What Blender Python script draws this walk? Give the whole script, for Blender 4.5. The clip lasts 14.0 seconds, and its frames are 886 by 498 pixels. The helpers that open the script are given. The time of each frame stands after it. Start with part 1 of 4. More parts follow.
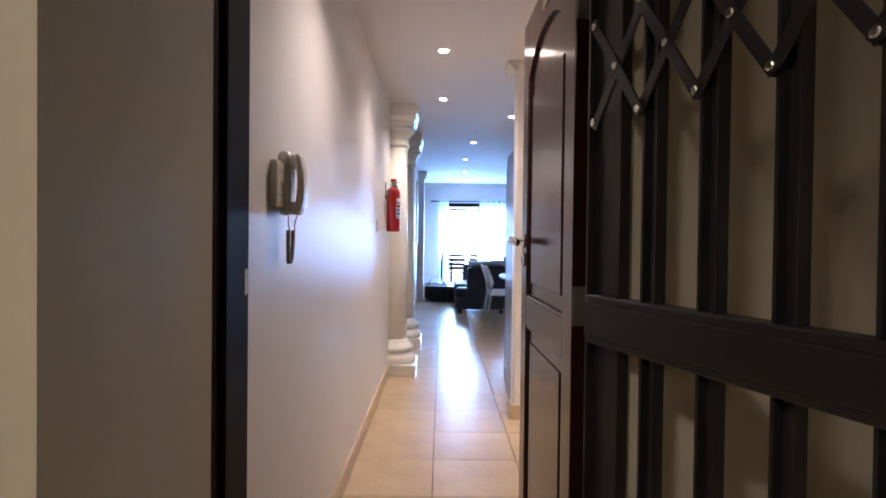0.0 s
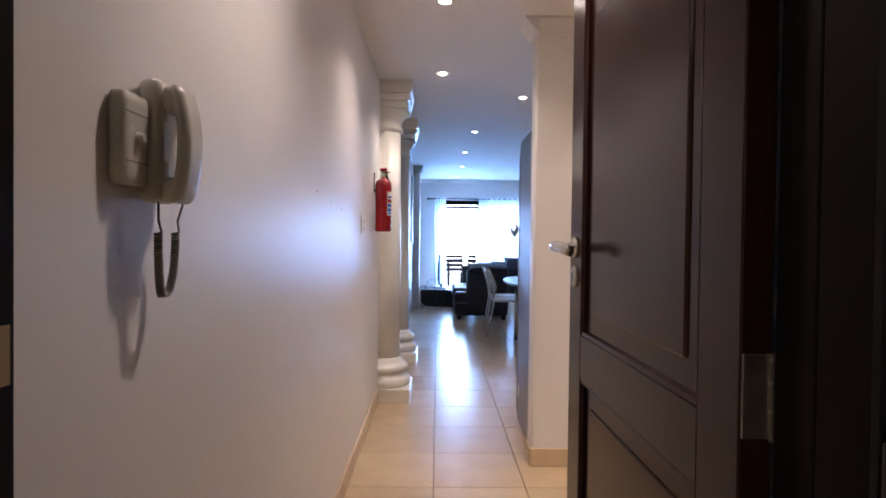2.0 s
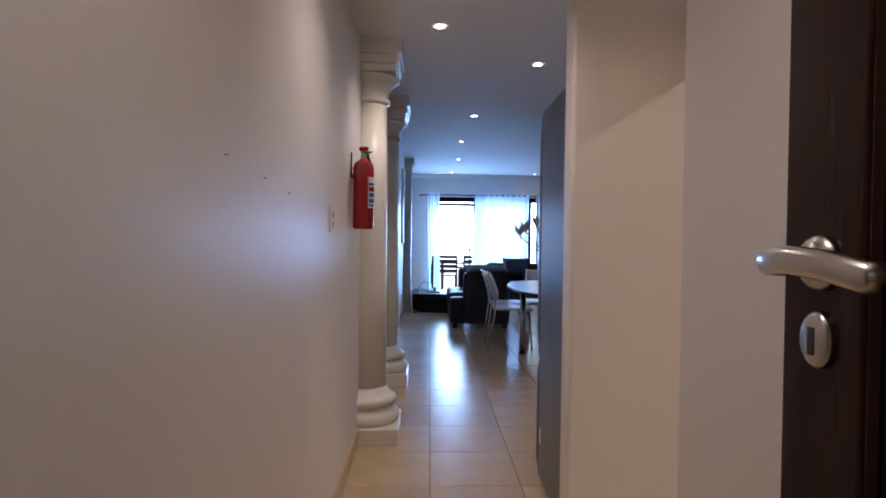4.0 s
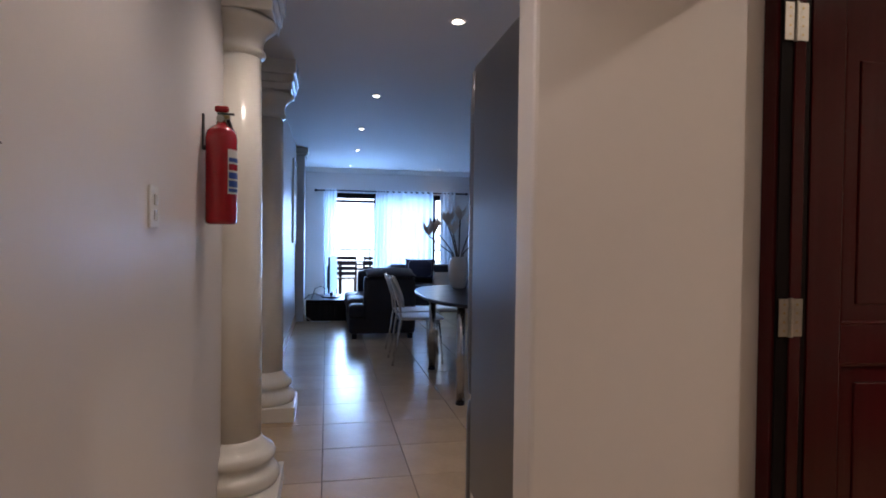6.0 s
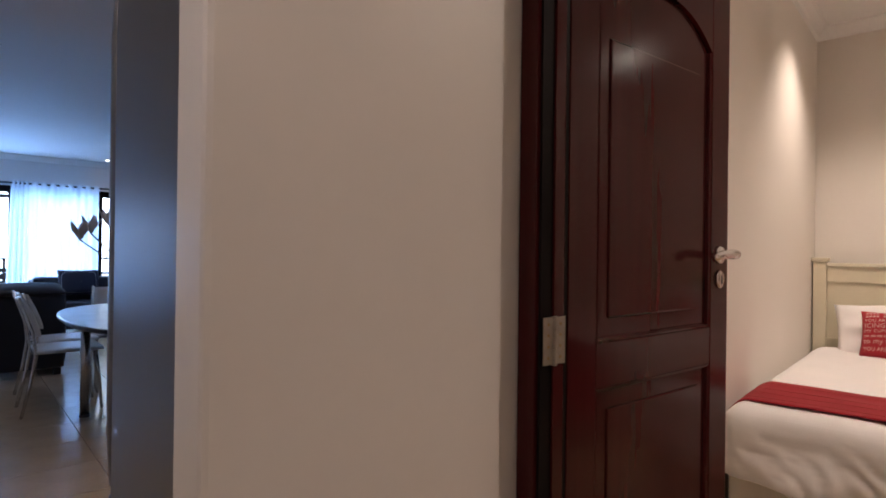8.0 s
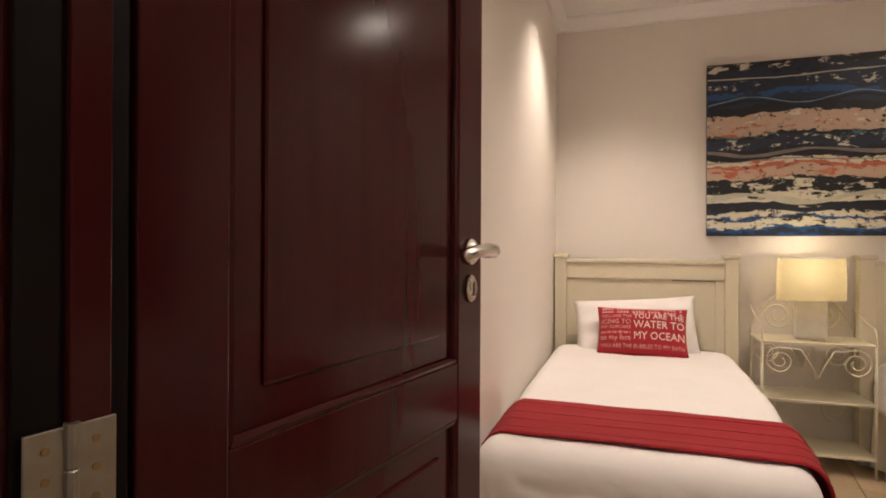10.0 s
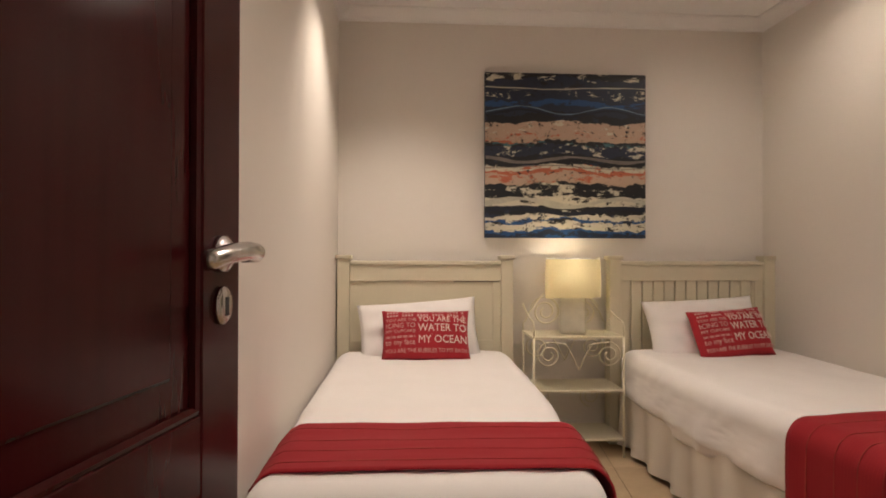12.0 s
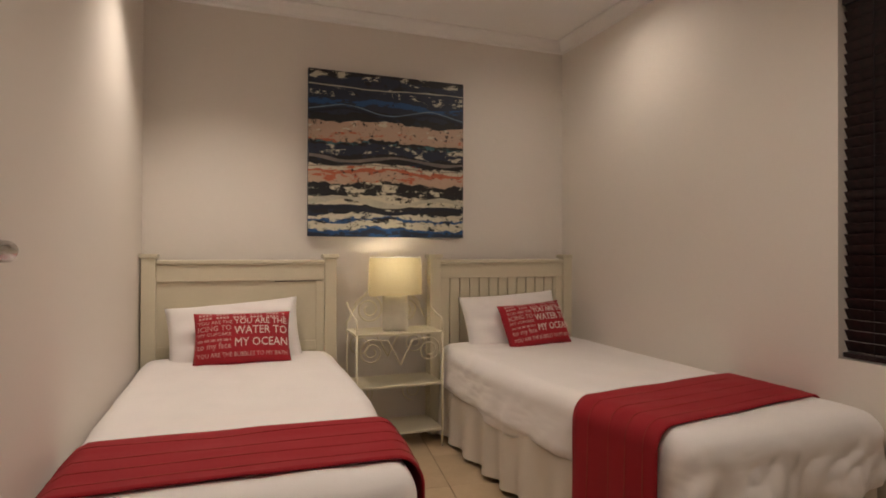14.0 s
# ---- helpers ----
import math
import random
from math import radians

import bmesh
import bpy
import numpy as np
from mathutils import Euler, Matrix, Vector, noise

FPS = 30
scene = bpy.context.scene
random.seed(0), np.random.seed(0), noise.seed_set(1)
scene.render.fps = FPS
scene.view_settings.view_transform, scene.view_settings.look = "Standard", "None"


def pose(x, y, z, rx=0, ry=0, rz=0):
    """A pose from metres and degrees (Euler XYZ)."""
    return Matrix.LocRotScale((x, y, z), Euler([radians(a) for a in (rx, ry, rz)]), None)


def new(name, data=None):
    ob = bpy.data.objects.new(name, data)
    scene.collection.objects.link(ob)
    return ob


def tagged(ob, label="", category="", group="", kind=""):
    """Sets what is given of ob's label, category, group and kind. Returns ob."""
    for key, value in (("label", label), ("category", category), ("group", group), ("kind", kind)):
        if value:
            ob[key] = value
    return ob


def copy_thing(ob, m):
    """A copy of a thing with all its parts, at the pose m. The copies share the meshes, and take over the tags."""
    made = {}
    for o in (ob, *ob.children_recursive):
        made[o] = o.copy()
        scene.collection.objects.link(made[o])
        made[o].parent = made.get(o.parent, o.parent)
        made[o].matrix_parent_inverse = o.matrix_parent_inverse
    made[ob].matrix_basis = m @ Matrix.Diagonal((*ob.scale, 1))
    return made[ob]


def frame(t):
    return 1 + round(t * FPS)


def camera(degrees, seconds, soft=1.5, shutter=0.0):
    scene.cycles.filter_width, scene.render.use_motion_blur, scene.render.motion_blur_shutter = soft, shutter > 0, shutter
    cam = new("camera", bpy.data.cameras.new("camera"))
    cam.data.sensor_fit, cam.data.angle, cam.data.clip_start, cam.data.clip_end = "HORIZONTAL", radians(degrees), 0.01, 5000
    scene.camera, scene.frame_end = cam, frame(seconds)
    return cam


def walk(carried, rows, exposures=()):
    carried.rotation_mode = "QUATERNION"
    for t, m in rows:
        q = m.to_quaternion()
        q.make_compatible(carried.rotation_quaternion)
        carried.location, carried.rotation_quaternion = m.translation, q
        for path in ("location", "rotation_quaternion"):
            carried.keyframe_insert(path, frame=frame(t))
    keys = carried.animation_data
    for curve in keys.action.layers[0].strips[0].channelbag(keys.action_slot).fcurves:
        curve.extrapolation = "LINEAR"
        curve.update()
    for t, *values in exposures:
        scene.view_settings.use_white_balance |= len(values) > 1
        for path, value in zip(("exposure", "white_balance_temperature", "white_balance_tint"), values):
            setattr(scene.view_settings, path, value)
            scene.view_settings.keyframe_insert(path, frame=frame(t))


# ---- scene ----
cam = camera(75.6, 14.0, soft=1.8)
PATH = [
    (0.0, pose(-0.020, -0.064, 1.191, 89.18, -0.67, -0.17)),
    (0.5, pose(-0.030, 0.040, 1.186, 89.20, -0.70, -0.30)),
    (1.0, pose(-0.045, 0.228, 1.195, 89.27, -0.72, -0.39)),
    (1.5, pose(-0.048, 0.457, 1.192, 89.09, -0.69, -0.48)),
    (2.0, pose(-0.048, 0.706, 1.210, 89.07, -0.68, -0.62)),
    (4.5, pose(-0.072, 1.795, 1.213, 88.98, -0.71, -2.15)),
    (5.0, pose(-0.060, 1.997, 1.213, 88.95, -0.67, -4.16)),
    (5.5, pose(-0.045, 2.205, 1.213, 88.96, -0.73, -7.03)),
    (6.0, pose(-0.035, 2.390, 1.213, 89.10, -0.70, -11.49)),
    (6.5, pose(0.000, 2.555, 1.213, 89.13, -0.84, -19.05)),
    (7.0, pose(0.068, 2.710, 1.213, 89.17, -0.77, -25.29)),
    (7.5, pose(0.140, 2.835, 1.213, 89.47, -0.90, -32.74)),
    (8.0, pose(0.204, 2.930, 1.205, 90.18, -0.71, -40.82)),
    (8.5, pose(0.302, 2.978, 1.205, 90.29, -0.36, -48.00)),
    (8.7, pose(0.379, 3.027, 1.205, 90.23, -0.39, -50.58)),
    (10.8, pose(1.041, 3.264, 1.205, 90.44, -0.15, -71.37)),
    (11.0, pose(1.045, 3.265, 1.205, 90.54, -0.15, -73.32)),
    (11.5, pose(1.129, 3.290, 1.205, 90.44, -0.15, -79.86)),
    (12.0, pose(1.159, 3.311, 1.205, 90.39, -0.15, -85.87)),
    (12.5, pose(1.153, 3.305, 1.205, 90.41, -0.15, -91.37)),
    (13.0, pose(1.146, 3.289, 1.205, 90.48, -0.15, -95.78)),
    (13.5, pose(1.125, 3.272, 1.205, 90.49, -0.15, -99.64)),
    (14.0, pose(1.133, 3.258, 1.205, 90.31, -0.15, -102.55)),
]
walk(cam, PATH, exposures=[(0.0, 1.85, 6400, 18), (2.0, 1.5, 6450, 18), (4.5, 0.6, 6600, 18), (6.0, 0.5, 6600, 18), (7.0, 0.58, 6500, 18), (7.5, 0.58, 6500, 18), (8.5, 0.5, 6700, 16), (11.0, 0.9, 6500, 12), (12.0, 0.5, 6500, 12), (14.0, 0.2, 6500, 12)])

# ---- light ----
world = bpy.data.worlds.new("sky")
scene.world = world
world.use_nodes = True
wn = world.node_tree.nodes
sky = wn.new("ShaderNodeTexSky")
sky.sky_type, sky.sun_disc = "NISHITA", False
sky.sun_elevation, sky.sun_rotation = radians(50), radians(200)
world.node_tree.links.new(sky.outputs[0], wn["Background"].inputs[0])
wn["Background"].inputs[1].default_value = 0.15

BED = pose(1.2, 3.78, 0, 0, 0, 7.7)          # the bedroom stands at a slight angle to the hall
HALL_Z, LIVING_Z, BED_Z = 2.38, 2.53, 2.76


def lamp(name, kind, m, power, colour, **extra):
    d = bpy.data.lights.new(name, kind)
    d.energy, d.color = power, colour
    if kind == "SPOT":
        d.spot_size, d.spot_blend, d.shadow_soft_size = radians(extra["cone"]), 0.9, extra.get("soft", 0.03)
    if kind == "AREA":
        d.shape, d.size, d.size_y = "RECTANGLE", extra["sx"], extra["sy"]
    if kind == "POINT":
        d.shadow_soft_size = extra["soft"]
    ob = new(name, d)
    ob.matrix_world = m
    return ob


sun = lamp("sun", "SUN", pose(0, 0, 8, 40, 0, -20), 2.5, (1, 0.95, 0.88))
sun.data.angle = radians(0.5)
lamp("window_daylight", "AREA", pose(1.0, 13.55, 1.1, -90, 0, 0), 145, (0.19, 0.46, 1.0), sx=2.0, sy=2.0)

WARM = (1.0, 0.86, 0.72)
HALL_WARM = (1.0, 0.87, 0.76)
HALL_SPOTS = [(-0.02, 1.95), (-0.02, 3.52), (-0.02, 4.74), (0.64, 5.38)]
LIVING_SPOTS = [(0.40, 7.68), (0.36, 9.30), (0.40, 10.99), (0.37, 12.85), (2.03, 12.95), (1.9, 9.3)]
# The third bedroom lamp is unseen, added near the door as fill.
BED_SPOTS = [(2.7, -0.42), (2.6, -2.32), (0.9, -1.5)]


# ---- materials ----
def material(name, base, rough=0.5, metal=0.0, vary=0.12, scale=6.0, fine=60.0, bump=0.1, coat=0.0, dirt=None, island=False, **sockets):
    """Two scales of variation in colour and roughness, and a fine relief."""
    m = bpy.data.materials.new(name)
    m.use_nodes = True
    n, l = m.node_tree.nodes, m.node_tree.links
    b = n["Principled BSDF"]
    tc = n.new("ShaderNodeTexCoord")
    big, small = n.new("ShaderNodeTexNoise"), n.new("ShaderNodeTexNoise")
    big.inputs["Scale"].default_value, big.inputs["Detail"].default_value = scale, 5
    small.inputs["Scale"].default_value, small.inputs["Detail"].default_value = fine, 3
    for q in (big, small):
        l.new(tc.outputs["Object"], q.inputs["Vector"])
    ramp = n.new("ShaderNodeValToRGB")
    lo = dirt or tuple(c * (1 - vary) for c in base)
    ramp.color_ramp.elements[0].color, ramp.color_ramp.elements[1].color = (*lo, 1), (*base, 1)
    ramp.color_ramp.elements[0].position, ramp.color_ramp.elements[1].position = 0.3, 0.62
    mixer = n.new("ShaderNodeMath")
    mixer.operation = "MULTIPLY_ADD"
    mixer.inputs[1].default_value = 0.3
    l.new(small.outputs[0], mixer.inputs[0])
    sub = n.new("ShaderNodeMath")
    sub.operation = "MULTIPLY"
    sub.inputs[1].default_value = 0.7
    l.new(big.outputs[0], sub.inputs[0])
    l.new(sub.outputs[0], mixer.inputs[2])
    l.new(mixer.outputs[0], ramp.inputs[0])
    col = ramp.outputs[0]
    if island:
        info = n.new("ShaderNodeObjectInfo")
        hsv = n.new("ShaderNodeHueSaturation")
        rng = n.new("ShaderNodeMapRange")
        rng.inputs[3].default_value, rng.inputs[4].default_value = 0.9, 1.06
        l.new(info.outputs["Random"], rng.inputs[0])
        l.new(rng.outputs[0], hsv.inputs["Value"])
        l.new(col, hsv.inputs["Color"])
        col = hsv.outputs[0]
    l.new(col, b.inputs["Base Color"])
    rr = n.new("ShaderNodeMapRange")
    rr.inputs[3].default_value, rr.inputs[4].default_value = max(0.02, rough * 0.8), min(1, rough * 1.25)
    l.new(mixer.outputs[0], rr.inputs[0])
    l.new(rr.outputs[0], b.inputs["Roughness"])
    b.inputs["Metallic"].default_value = metal
    b.inputs["Coat Weight"].default_value = coat
    b.inputs["Coat Roughness"].default_value = 0.08
    for k, v in sockets.items():
        b.inputs[k.replace("_", " ")].default_value = v
    if bump:
        bp = n.new("ShaderNodeBump")
        bp.inputs["Strength"].default_value, bp.inputs["Distance"].default_value = bump, 0.01
        l.new(mixer.outputs[0], bp.inputs["Height"])
        l.new(bp.outputs[0], b.inputs["Normal"])
    return m


def wood(name, dark, light, rough, coat=0.0, across=14.0, along=0.8):
    m = material(name, light, rough, coat=coat, bump=0.006, Specular_IOR_Level=0.22)
    n, l = m.node_tree.nodes, m.node_tree.links
    tc, mp, nz, rp = (n.new("ShaderNode" + k) for k in ("TexCoord", "Mapping", "TexNoise", "ValToRGB"))
    mp.inputs["Scale"].default_value = (across, across, along)
    nz.inputs["Scale"].default_value, nz.inputs["Detail"].default_value = 3, 8
    l.new(tc.outputs["Object"], mp.inputs[0])
    l.new(mp.outputs[0], nz.inputs["Vector"])
    l.new(nz.outputs[0], rp.inputs[0])
    rp.color_ramp.elements[0].color, rp.color_ramp.elements[1].color = (*dark, 1), (*light, 1)
    rp.color_ramp.elements[0].position, rp.color_ramp.elements[1].position = 0.35, 0.7
    l.new(rp.outputs[0], n["Principled BSDF"].inputs["Base Color"])
    return m


def weave(name, base, second, rough=0.9, threads=500.0, stripes=0.0, axis=0):
    m = material(name, base, rough, vary=0.15, scale=4, fine=300, bump=0.15, Sheen_Weight=0.0)
    n, l = m.node_tree.nodes, m.node_tree.links
    if stripes:
        tc, wv, rp = (n.new("ShaderNode" + k) for k in ("TexCoord", "TexWave", "ValToRGB"))
        wv.bands_direction = "XYZ"[axis]
        wv.inputs["Scale"].default_value, wv.inputs["Distortion"].default_value = stripes, 0.8
        wv.inputs["Detail"].default_value, wv.inputs["Detail Scale"].default_value = 3, 0.6
        l.new(tc.outputs["Object"], wv.inputs["Vector"])
        l.new(wv.outputs[1], rp.inputs[0])
        rp.color_ramp.elements[0].color, rp.color_ramp.elements[1].color = (*base, 1), (*second, 1)
        rp.color_ramp.elements[0].position, rp.color_ramp.elements[1].position = 0.96, 0.998
        l.new(rp.outputs[0], n["Principled BSDF"].inputs["Base Color"])
    return m


def cloth_thin(name, colour, through_part):
    m = bpy.data.materials.new(name)
    m.use_nodes = True
    n, l = m.node_tree.nodes, m.node_tree.links
    d, tr, mx = (n.new("ShaderNode" + k) for k in ("BsdfDiffuse", "BsdfTranslucent", "MixShader"))
    nz = n.new("ShaderNodeTexNoise")
    nz.inputs["Scale"].default_value = 30
    rp = n.new("ShaderNodeValToRGB")
    rp.color_ramp.elements[0].color, rp.color_ramp.elements[1].color = (*[c * 0.9 for c in colour], 1), (*colour, 1)
    l.new(nz.outputs[0], rp.inputs[0])
    l.new(rp.outputs[0], d.inputs[0])
    l.new(rp.outputs[0], tr.inputs[0])
    mx.inputs[0].default_value = through_part
    l.new(d.outputs[0], mx.inputs[1])
    l.new(tr.outputs[0], mx.inputs[2])
    l.new(mx.outputs[0], n["Material Output"].inputs[0])
    return m


def glow(name, colour, strength):
    m = bpy.data.materials.new(name)
    m.use_nodes = True
    b = m.node_tree.nodes["Principled BSDF"]
    b.inputs["Base Color"].default_value = (*colour, 1)
    b.inputs["Emission Color"].default_value = (*colour, 1)
    b.inputs["Emission Strength"].default_value = strength
    return m


M_WALL = material("wall_paint", (0.73, 0.695, 0.675), 0.40, vary=0.03, scale=1.2, fine=25, bump=0.03)
M_WALL_BED = material("bedroom_paint", (0.76, 0.71, 0.65), 0.6, vary=0.03, scale=1.2, fine=40, bump=0.03)
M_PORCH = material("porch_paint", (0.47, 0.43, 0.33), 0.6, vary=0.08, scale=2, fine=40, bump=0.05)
M_CEIL = material("ceiling_paint", (0.80, 0.78, 0.76), 0.75, vary=0.02, scale=2, fine=50, bump=0.02)
M_TRIM = material("white_gloss_trim", (0.80, 0.77, 0.70), 0.22, vary=0.04, scale=5, fine=40, bump=0.03)
M_TILE = material("ceramic_tile", (0.56, 0.42, 0.27), 0.22, vary=0.13, scale=5, fine=35, bump=0.03, island=True, Specular_IOR_Level=0.36)
M_GROUT = material("grout", (0.17, 0.12, 0.08), 0.9, vary=0.2, scale=9)
M_SKIRT = material("skirting_tile", (0.57, 0.43, 0.28), 0.3, vary=0.12, scale=6, bump=0.03)
M_MAHOG = wood("mahogany_varnish", (0.040, 0.0048, 0.0058), (0.047, 0.0060, 0.0070), 0.16)
M_BROWN = wood("dark_brown_varnish", (0.020, 0.0075, 0.006), (0.030, 0.011, 0.0085), 0.17, coat=0.05)
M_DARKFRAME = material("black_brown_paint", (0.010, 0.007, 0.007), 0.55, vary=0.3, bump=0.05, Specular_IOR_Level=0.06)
M_GATE = material("gate_black_enamel", (0.016, 0.014, 0.017), 0.38, vary=0.3, scale=9, bump=0.06)
M_CHROME = material("brushed_chrome", (0.62, 0.60, 0.57), 0.25, 1.0, vary=0.08, scale=20, bump=0.02)
M_HINGE = material("worn_hinge_steel", (0.36, 0.34, 0.30), 0.42, 1.0, vary=0.2, scale=30, bump=0.03)
M_STEEL = material("fridge_steel", (0.17, 0.17, 0.18), 0.30, 0.75, vary=0.06, scale=3, fine=90, bump=0.02)
M_PLASTIC = material("ivory_plastic", (0.56, 0.53, 0.48), 0.25, vary=0.06, scale=8, bump=0.02)
M_CORD = material("grey_cord", (0.20, 0.18, 0.15), 0.5, vary=0.1)
M_RED = material("red_enamel", (0.38, 0.010, 0.018), 0.22, vary=0.1, scale=7, bump=0.02, coat=0.4)
M_BRASS = material("dull_brass", (0.35, 0.26, 0.14), 0.4, 1.0, vary=0.2)
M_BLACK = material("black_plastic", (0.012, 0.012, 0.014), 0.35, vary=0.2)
M_LABELW = material("label_white", (0.75, 0.75, 0.72), 0.4, vary=0.05)
M_LABELB = material("label_blue", (0.03, 0.08, 0.35), 0.4, vary=0.1)
M_SCUFF = material("scuff", (0.28, 0.24, 0.20), 0.7, vary=0.3)
M_SOFA = material("black_leatherette", (0.016, 0.018, 0.028), 0.5, vary=0.3, scale=5, fine=120, bump=0.15)
M_STRIPE = weave("striped_cushion", (0.03, 0.03, 0.05), (0.45, 0.45, 0.45), stripes=9, axis=2)
M_UNIT = wood("black_oak", (0.008, 0.008, 0.010), (0.022, 0.02, 0.022), 0.35)
M_TABLE = material("black_glass_top", (0.012, 0.012, 0.016), 0.3, vary=0.1, bump=0.0, Specular_IOR_Level=0.3)
M_CHAIR = material("white_moulded_plastic", (0.72, 0.72, 0.72), 0.35, vary=0.04, bump=0.02)
M_VASE = material("white_ceramic", (0.78, 0.76, 0.72), 0.25, vary=0.04, bump=0.02)
M_STEM = material("flower_stem", (0.10, 0.07, 0.04), 0.7, vary=0.3)
M_PETAL = cloth_thin("petal", (0.75, 0.62, 0.52), 0.3)
M_SHEER = cloth_thin("sheer_curtain", (0.80, 0.84, 0.88), 0.42)
M_LINEN = material("white_cotton", (0.85, 0.81, 0.79), 0.85, vary=0.04, scale=5, fine=250, bump=0.08, Sheen_Weight=0.2)
M_VALANCE = material("cream_valance_cotton", (0.66, 0.60, 0.52), 0.9, vary=0.06, scale=5, fine=250, bump=0.1)
M_RUNNER = weave("red_runner", (0.30, 0.004, 0.012), (0.34, 0.014, 0.016), stripes=26, axis=0)
M_THREAD = material("pale_red_thread", (0.34, 0.030, 0.026), 0.9, vary=0.3, scale=30)
M_CUSHION = weave("red_cushion", (0.42, 0.018, 0.03), (0.42, 0.02, 0.03))
M_PRINT = material("cushion_print", (0.78, 0.60, 0.55), 0.85, vary=0.08)
M_PRINT2 = material("cushion_print_faded", (0.66, 0.36, 0.34), 0.85, vary=0.2, scale=20)
M_CREAM = material("cream_headboard_paint", (0.66, 0.60, 0.45), 0.42, vary=0.05, scale=4, fine=50, bump=0.04)
M_CREAMMETAL = material("cream_enamelled_iron", (0.70, 0.64, 0.48), 0.45, vary=0.08, scale=12, bump=0.05)
M_CERAMIC = material("crackled_cream_ceramic", (0.62, 0.58, 0.48), 0.3, vary=0.15, scale=14, fine=90, bump=0.1)
M_SHADE = cloth_thin("lamp_shade_cloth", (0.66, 0.58, 0.36), 0.2)
M_BLIND = wood("dark_slat_wood", (0.010, 0.006, 0.007), (0.028, 0.014, 0.014), 0.4)
M_CANVAS_SIDE = material("canvas_edge", (0.02, 0.025, 0.04), 0.8, vary=0.4, scale=14)
M_BULB = glow("downlight_bulb", (1.0, 0.90, 0.75), 26.0)
M_GLASS = bpy.data.materials.new("window_glass")
M_GLASS.use_nodes = True
gb = M_GLASS.node_tree.nodes["Principled BSDF"]
gb.inputs["Transmission Weight"].default_value, gb.inputs["Roughness"].default_value, gb.inputs["IOR"].default_value = 1.0, 0.0, 1.45


def painting_material():
    """Abstract sea picture: rough bands of navy, rust, pale sand and cream."""
    m = material("abstract_oil_paint", (0.1, 0.1, 0.1), 0.45, bump=0.35, scale=14, fine=70)
    n, l = m.node_tree.nodes, m.node_tree.links
    tc, sep = n.new("ShaderNodeTexCoord"), n.new("ShaderNodeSeparateXYZ")
    l.new(tc.outputs["Generated"], sep.inputs[0])

    def noise_at(sx, sz, detail, seed):
        mp, nz = n.new("ShaderNodeMapping"), n.new("ShaderNodeTexNoise")
        mp.inputs["Scale"].default_value, mp.inputs["Location"].default_value = (1, sx, sz), (seed, seed, seed)
        nz.inputs["Scale"].default_value, nz.inputs["Detail"].default_value, nz.inputs["Roughness"].default_value = 1, detail, 0.7
        l.new(tc.outputs["Generated"], mp.inputs[0])
        l.new(mp.outputs[0], nz.inputs["Vector"])
        return nz.outputs[0]

    def op(kind, a, b, c=None):
        q = n.new("ShaderNodeMath")
        q.operation = kind
        for i, v in enumerate((a, b, c)):
            if v is None:
                continue
            if isinstance(v, (int, float)):
                q.inputs[i].default_value = v
            else:
                l.new(v, q.inputs[i])
        return q.outputs[0]

    def bands(stops, v):
        r = n.new("ShaderNodeValToRGB")
        r.color_ramp.interpolation = "CONSTANT"
        el = r.color_ramp.elements
        for i, (p, c) in enumerate(stops):
            e = el[i] if i < 2 else el.new(p)
            e.position, e.color = p, (*c, 1)
        l.new(v, r.inputs[0])
        return r.outputs[0]

    navy, ink, blue = (0.012, 0.020, 0.045), (0.006, 0.007, 0.010), (0.012, 0.07, 0.20)
    sand, rust, cream = (0.48, 0.34, 0.25), (0.46, 0.12, 0.06), (0.58, 0.54, 0.42)
    swell = n.new("ShaderNodeMath")
    swell.operation = "SINE"
    l.new(op("MULTIPLY", sep.outputs[1], 9.0), swell.inputs[0])
    v = op("MULTIPLY_ADD", swell.outputs[0], 0.012, sep.outputs[2])
    v = op("ADD", v, op("MULTIPLY_ADD", noise_at(9, 20, 10, 3.1), 0.10, -0.05))
    base = bands([(0, navy), (0.035, blue), (0.05, cream), (0.095, blue), (0.11, cream), (0.145, ink), (0.19, cream), (0.25, ink), (0.33, sand), (0.39, rust),
                  (0.41, cream), (0.44, ink), (0.50, navy), (0.56, ink), (0.585, sand), (0.70, ink), (0.75, navy), (0.80, blue), (0.83, navy), (0.97, ink)], v)
    other = bands([(0, blue), (0.05, ink), (0.10, navy), (0.19, ink), (0.25, cream), (0.33, rust), (0.44, navy), (0.50, cream), (0.56, (0.05, 0.14, 0.16)), (0.585, rust),
                   (0.64, cream), (0.70, navy), (0.85, cream), (0.90, ink), (0.95, cream)], v)
    patch = bands([(0, (0, 0, 0)), (0.56, (1, 1, 1))], noise_at(9, 24, 10, 7.7))
    mix = n.new("ShaderNodeMix")
    mix.data_type = "RGBA"
    l.new(patch, mix.inputs[0])
    l.new(base, mix.inputs[6])
    l.new(other, mix.inputs[7])
    spots = bands([(0, (0, 0, 0)), (0.60, (1, 1, 1))], noise_at(26, 44, 9, 1.3))
    mix2 = n.new("ShaderNodeMix")
    mix2.data_type = "RGBA"
    l.new(spots, mix2.inputs[0])
    l.new(mix.outputs[2], mix2.inputs[6])
    mix2.inputs[7].default_value = (*ink, 1)
    l.new(mix2.outputs[2], n["Principled BSDF"].inputs["Base Color"])
    return m


